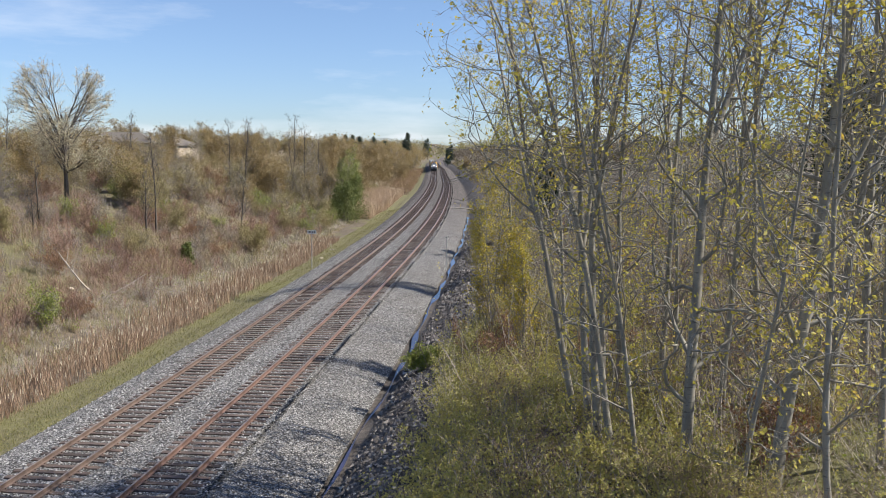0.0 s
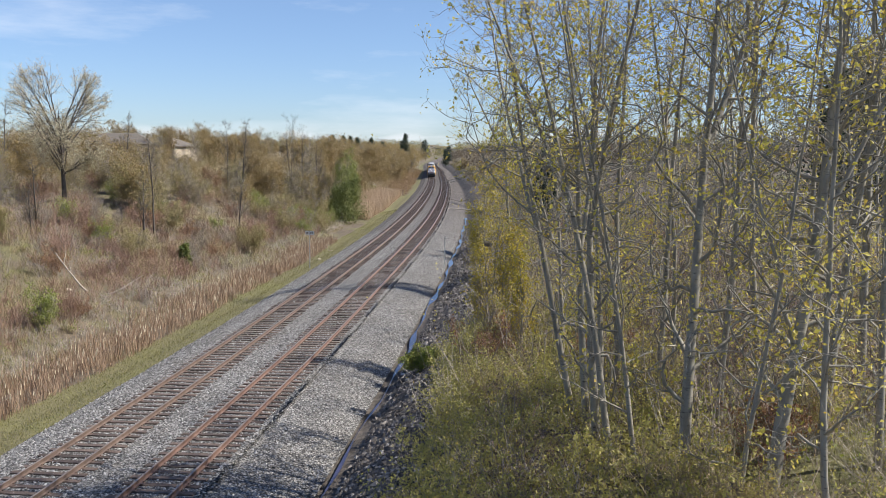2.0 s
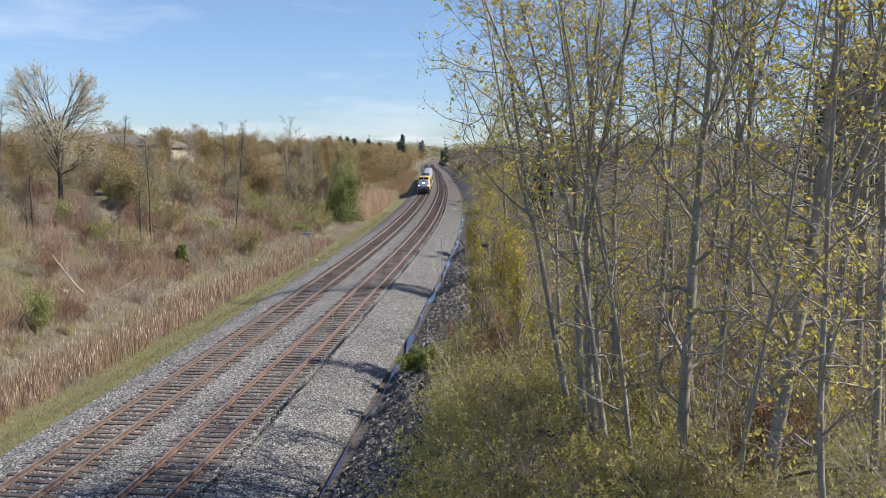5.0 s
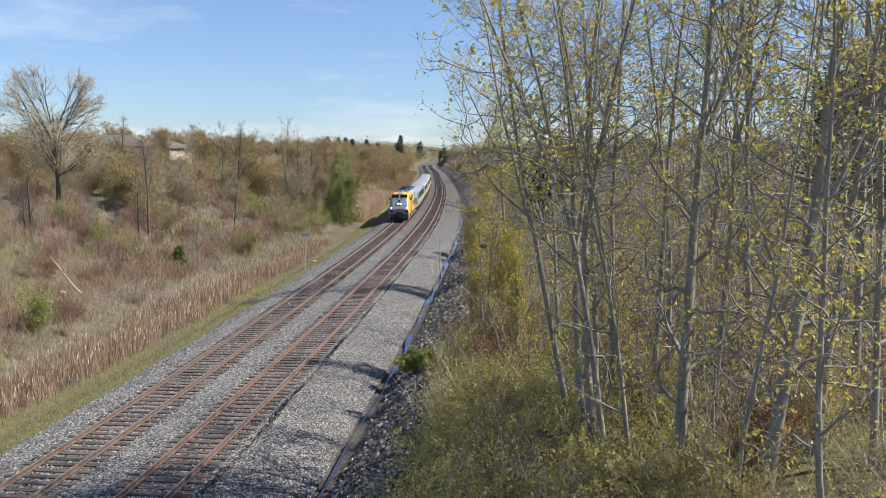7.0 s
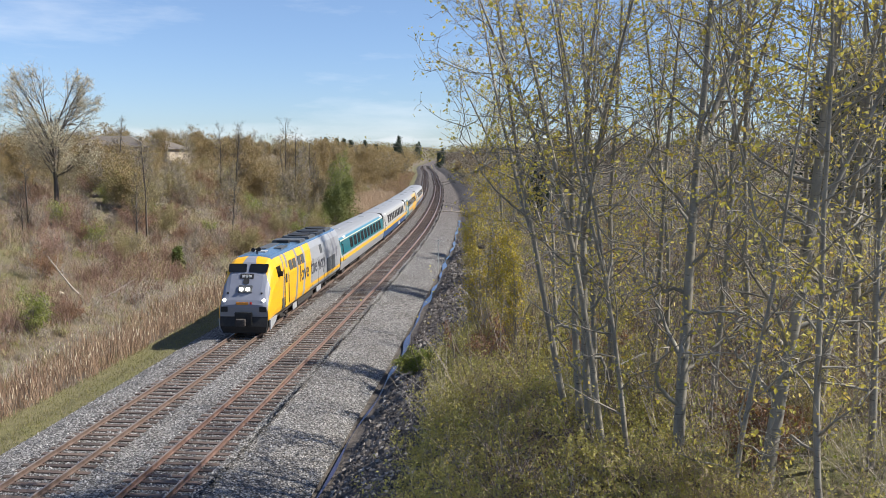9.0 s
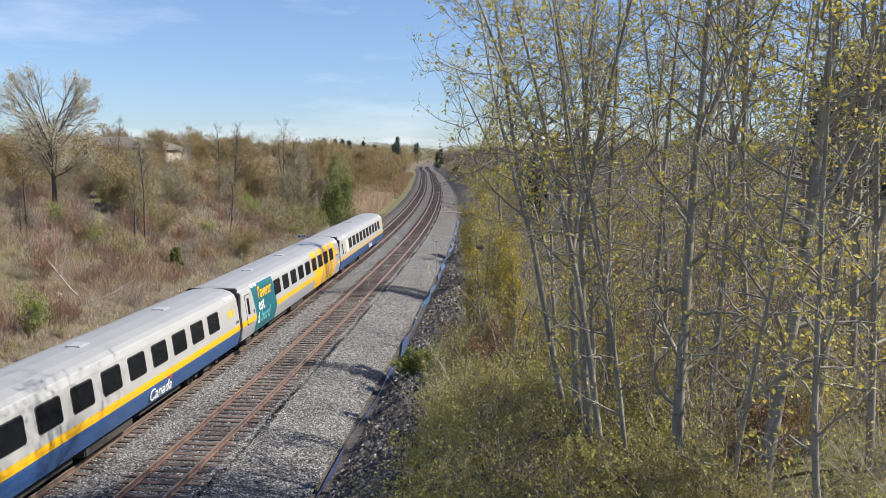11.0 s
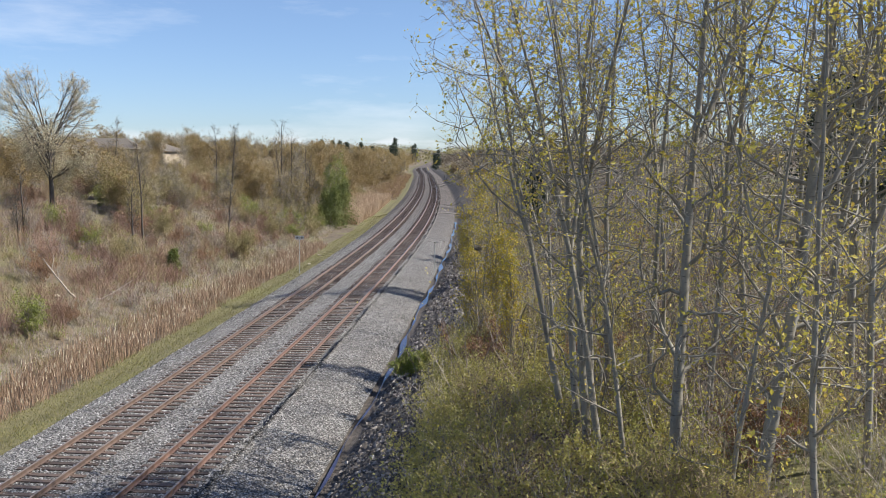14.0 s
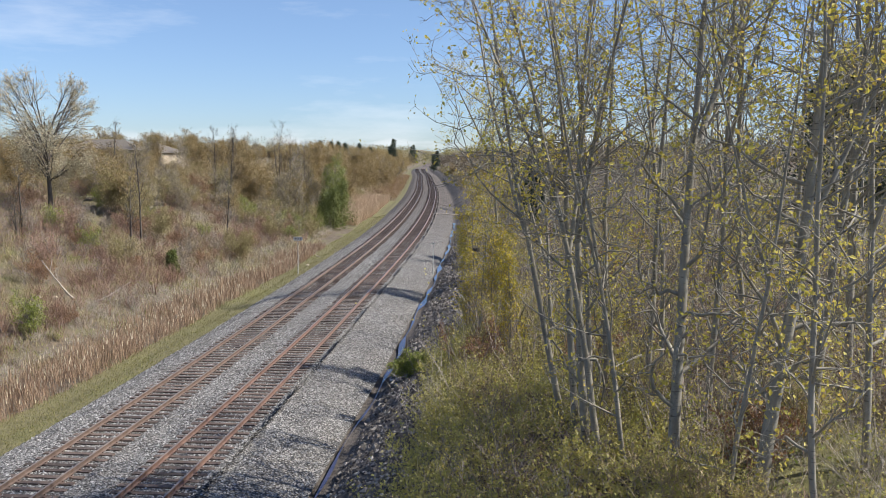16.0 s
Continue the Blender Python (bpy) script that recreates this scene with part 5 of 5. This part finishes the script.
blades("bank_green_grass", 10000, 12, 90, 12.6, 24, .10, .4, .02, M["grass"], 18, "green undergrowth under the aspens", "grass", .45, 1.4, .5)

# ---- posts, dead wood, bush by the ditch, house behind the trees ----
def signal_post(px, depth, H, label, plate):
    x, y = at_view(px, depth)
    s, u = off_line(x, y)
    top = tagged(new("line_post"), label, "post", "posts beside the track")
    top.matrix_basis = pose(*spot(s, u, .02), 0, 1.0, 0)
    part("pole", rod(((0, 0, -.2), (0, 0, H), .045, .04), sides=8), M["steel"], top)
    if plate:
        sg = part("sign_plate", box((-.42, .42, -.02, .0, H - .32, H + .02), bevel=.008), T["white"], top, "small white sign plate")
        part("sign_bars", box((-.32, -.12, -.026, -.021, H - .24, H - .06), (-.04, .10, -.026, -.021, H - .24, H - .06), (.18, .32, -.026, -.021, H - .24, H - .06)), M["dark_bark"], sg)
    else:
        part("cross_arm", rod(((-.3, 0, H - .15), (.3, 0, H - .15), .03), sides=6), M["steel"], top)
    return top


signal_post(527, 80.0, 3.6, "thin grey post with a small pale sign", True)
signal_post(768, 78.5, 3.3, "thin grey post with a short crossarm beside the ditch", False)


def dead_log(px, depth, length, turn, pitch, r, seed):
    rng = np.random.default_rng(seed)
    x, y = at_view(px, depth)
    s, u = off_line(x, y)
    main = bough(rng, (0, 0, 0), (0, 0, 1), length, 7, .13, 0)
    lines = [(main, r, r * .4, 7)]
    for i in (3, 4, 5):
        lines.append((bough(rng, main[i], away(rng, main[i] - main[i - 1], 50, rng.uniform(0, 6)), length * .3, 4, .1, 0), r * .4, .008, 4))
    V, Q = tubes(lines)
    ob = tagged(new("dead_branch", sheet("dead_branch", V, [Q], [M["dead_wood"]], smooth=True)), "bleached fallen tree limb lying on the slope", "dead branch", "fallen wood")
    a, b, c = spot(s, u)
    ob.matrix_basis = pose(a, b, c + .1, 0, pitch, turn)


dead_log(124, 56, 3.4, 200, 40, .075, 1)
dead_log(160, 57, 2.8, 20, 82, .04, 2)
dead_log(560, 96, 4.0, 10, 86, .06, 3)
dead_log(815, 150, 5.0, 185, 88, .12, 4)


def pale_rock(px, depth, size, seed):
    rng = np.random.default_rng(seed)
    x, y = at_view(px, depth)
    s, u = off_line(x, y)
    bm = bmesh.new()
    bmesh.ops.create_icosphere(bm, subdivisions=2, radius=size)
    for v in bm.verts:
        v.co = Vector((v.co.x * 1.3, v.co.y, v.co.z * .6)) * (1 + .3 * noise.noise(v.co * 3 / size + Vector((seed, 0, 0))))
    ob = part("pale_rock", bm, M["fluff"])
    a, b, c = spot(s, u)
    ob.matrix_basis = pose(a, b, c + size * .35, 0, 0, rng.uniform(0, 360))
    tagged(ob, "pale weathered rock lying in the brush", "rock", "pale rocks on the slope")


for k, (px, depth, size) in enumerate(((422, 88, .26), (497, 96, .22), (478, 92, .16), (60, 54, .22), (90, 55, .18), (215, 62, .2), (240, 66, .16), (15, 50, .2), (545, 88, .18))):
    pale_rock(px, depth, size, k)
rng = np.random.default_rng(41)
bush = shrub(290, 1.25, "grey_twig", "green_leaf", "small bright green bush at the ditch edge", 12, 7, 4, 4, .07, 6, .5, .006, name="green_bush", group="bushes by the ditch")
set_at(bush, 31.0, 10.7, 0, 1.1)


def house(px, depth, turn, label, h):
    x, y = at_view(px, depth)
    s, u = off_line(x, y)
    brick = simple("buff_brick", (.36, .29, .21), (.50, .42, .32), 2.0, .9)
    tile = simple("brown_shingles", (.10, .085, .07), (.17, .145, .12), 5.0, .9)
    top = tagged(new("house"), label, "house", "houses behind the trees")
    top.matrix_basis = pose(*spot(s, u, .2), 0, 0, turn)
    part("wall", box((-6, 6, -5, 5, 0, h)), brick, top)
    v, f = loft([[(-6.5, -5.5, h), (6.5, -5.5, h), (6.5, 5.5, h), (-6.5, 5.5, h)], [(-3, -.3, h + 1.9), (3, -.3, h + 1.9), (3, .3, h + 1.9), (-3, .3, h + 1.9)]])
    part("roof", sheet("roof", v, f, [tile]), None, top)
    for wx in (-3.6, 0, 3.6):
        for z in (.5, h - 1.7):
            w = part("window", box((wx - .7, wx + .7, -5.06, -4.98, z, z + 1.4), bevel=.02), M["fluff"], top)
            part("pane", box((wx - .6, wx + .6, -5.08, -5.04, z + .1, z + 1.3)), M["water"], w)


house(196, 150, 12, "buff brick two-storey house behind the trees", 5.0)
house(262, 170, -8, "pale brick house half hidden by trees", 4.2)
# ---- the two tracks ----
def rail_mesh(u_mid, rust):
    """A flat-bottomed rail swept along the line: head, web and foot."""
    half = [(.075, -.17), (.075, -.158), (.012, -.135), (.012, -.04), (.037, -.03), (.037, -.004), (.030, 0.0)]
    ring = half + [(-a, b) for a, b in half[::-1]]
    ss = np.concatenate([np.arange(-300, 0, 10.0), np.arange(0, 300, 2.0), np.arange(300, 1001, 10.0)])
    rings = []
    for a, b in ring:
        x, y, _ = on_line(ss, u_mid + a)
        rings.append(np.stack([x, y, np.full(len(ss), b)], -1))
    v, f = loft(np.stack(rings, 1))
    n = len(ring)
    index = np.where(np.arange(len(f[0])) % n == 6, 1, 0)
    return sheet("rail", v, f, [rust, M["rail_top"]], np.concatenate([index, [0, 0]]))


def tie_mesh():
    bm = box((-1.3, 1.3, -.115, .115, -.34, -.172), bevel=0.012)
    me = bpy.data.meshes.new("tie")
    bm.to_mesh(me)
    bm.free()
    me.materials.append(M["tie"])
    return me


def plate_mesh():
    bm = box((-.18, .18, -.09, .09, -.172, -.158), (-.14, -.105, -.06, -.03, -.158, -.12), (.105, .14, .03, .06, -.158, -.12))
    me = bpy.data.meshes.new("tie_plate")
    bm.to_mesh(me)
    bm.free()
    me.materials.append(M["rust"])
    return me


TIE, PLATE = tie_mesh(), plate_mesh()


def railway_track(u, label, seed):
    rng = np.random.default_rng(seed)
    top = tagged(new("railway_track"), label, "railway track", "tracks in the cutting")
    for r in (-.7525, .7525):
        part("rail", rail_mesh(u + r, M["red_rust" if u else "rust"]), None, top, "rusty steel rail with a worn bright head")
    s, rest = 8.0, []
    n = 0
    while s < 620:
        x, y, a = on_line(s, u + rng.normal(0, .03))
        m = pose(x, y, rng.normal(-.004, .006), 0, rng.normal(0, .3), -math.degrees(a) + rng.normal(0, .7))
        if n < 300:
            ob = new("tie", TIE)
            ob.parent, ob.matrix_basis = top, m
        else:
            rest.append(m)
        if s < 75:
            for r in (-.7525, .7525):
                px, py, _ = on_line(s, u + r)
                ob = new("tie_plate", PLATE)
                ob.parent, ob.matrix_basis = top, pose(px, py, 0, 0, 0, -math.degrees(a))
        s += .53 + rng.normal(0, .015)
        n += 1
    for name, src, where in (("far_ties", TIE, rest),):
        co = np.empty(len(src.vertices) * 3)
        src.vertices.foreach_get("co", co)
        co = np.c_[co.reshape(-1, 3), np.ones(len(src.vertices))]
        tris = [np.array([p.vertices[:] for p in src.polygons if len(p.vertices) == k]) for k in (3, 4)]
        V = np.concatenate([(co @ np.array(m).T)[:, :3] for m in where])
        F = [np.concatenate([t + i * len(co) for i in range(len(where))]) for t in tris if len(t)]
        tagged(part(name, sheet(name, V, F, [src.materials[0]]), None, top), kind="stuff")
    return top


railway_track(0.0, "railway track on dark weathered wooden ties", 21)
railway_track(SPACING, "rust-red railway track on half-buried wooden ties", 22)


# ---- what moves ----
def motions():
    times = [i * 0.5 for i in range(33)]
    for thing, start, length in TRAIN:
        rows = []
        for t in times:
            nose = 38.30 - 39.04 * (t - 9) - 0.1 * (t - 9) ** 2
            x0, y0, _ = on_line(nose + start + 3.5)
            x1, y1, _ = on_line(nose + start + length - 3.5)
            a = math.atan2(x1 - x0, y1 - y0)
            k = 3.5 / (length - 7.0)
            rows.append((t, pose(x0 - (x1 - x0) * k, y0 - (y1 - y0) * k, 0, 0, 0, -math.degrees(a))))
        walk(thing, rows)


motions()
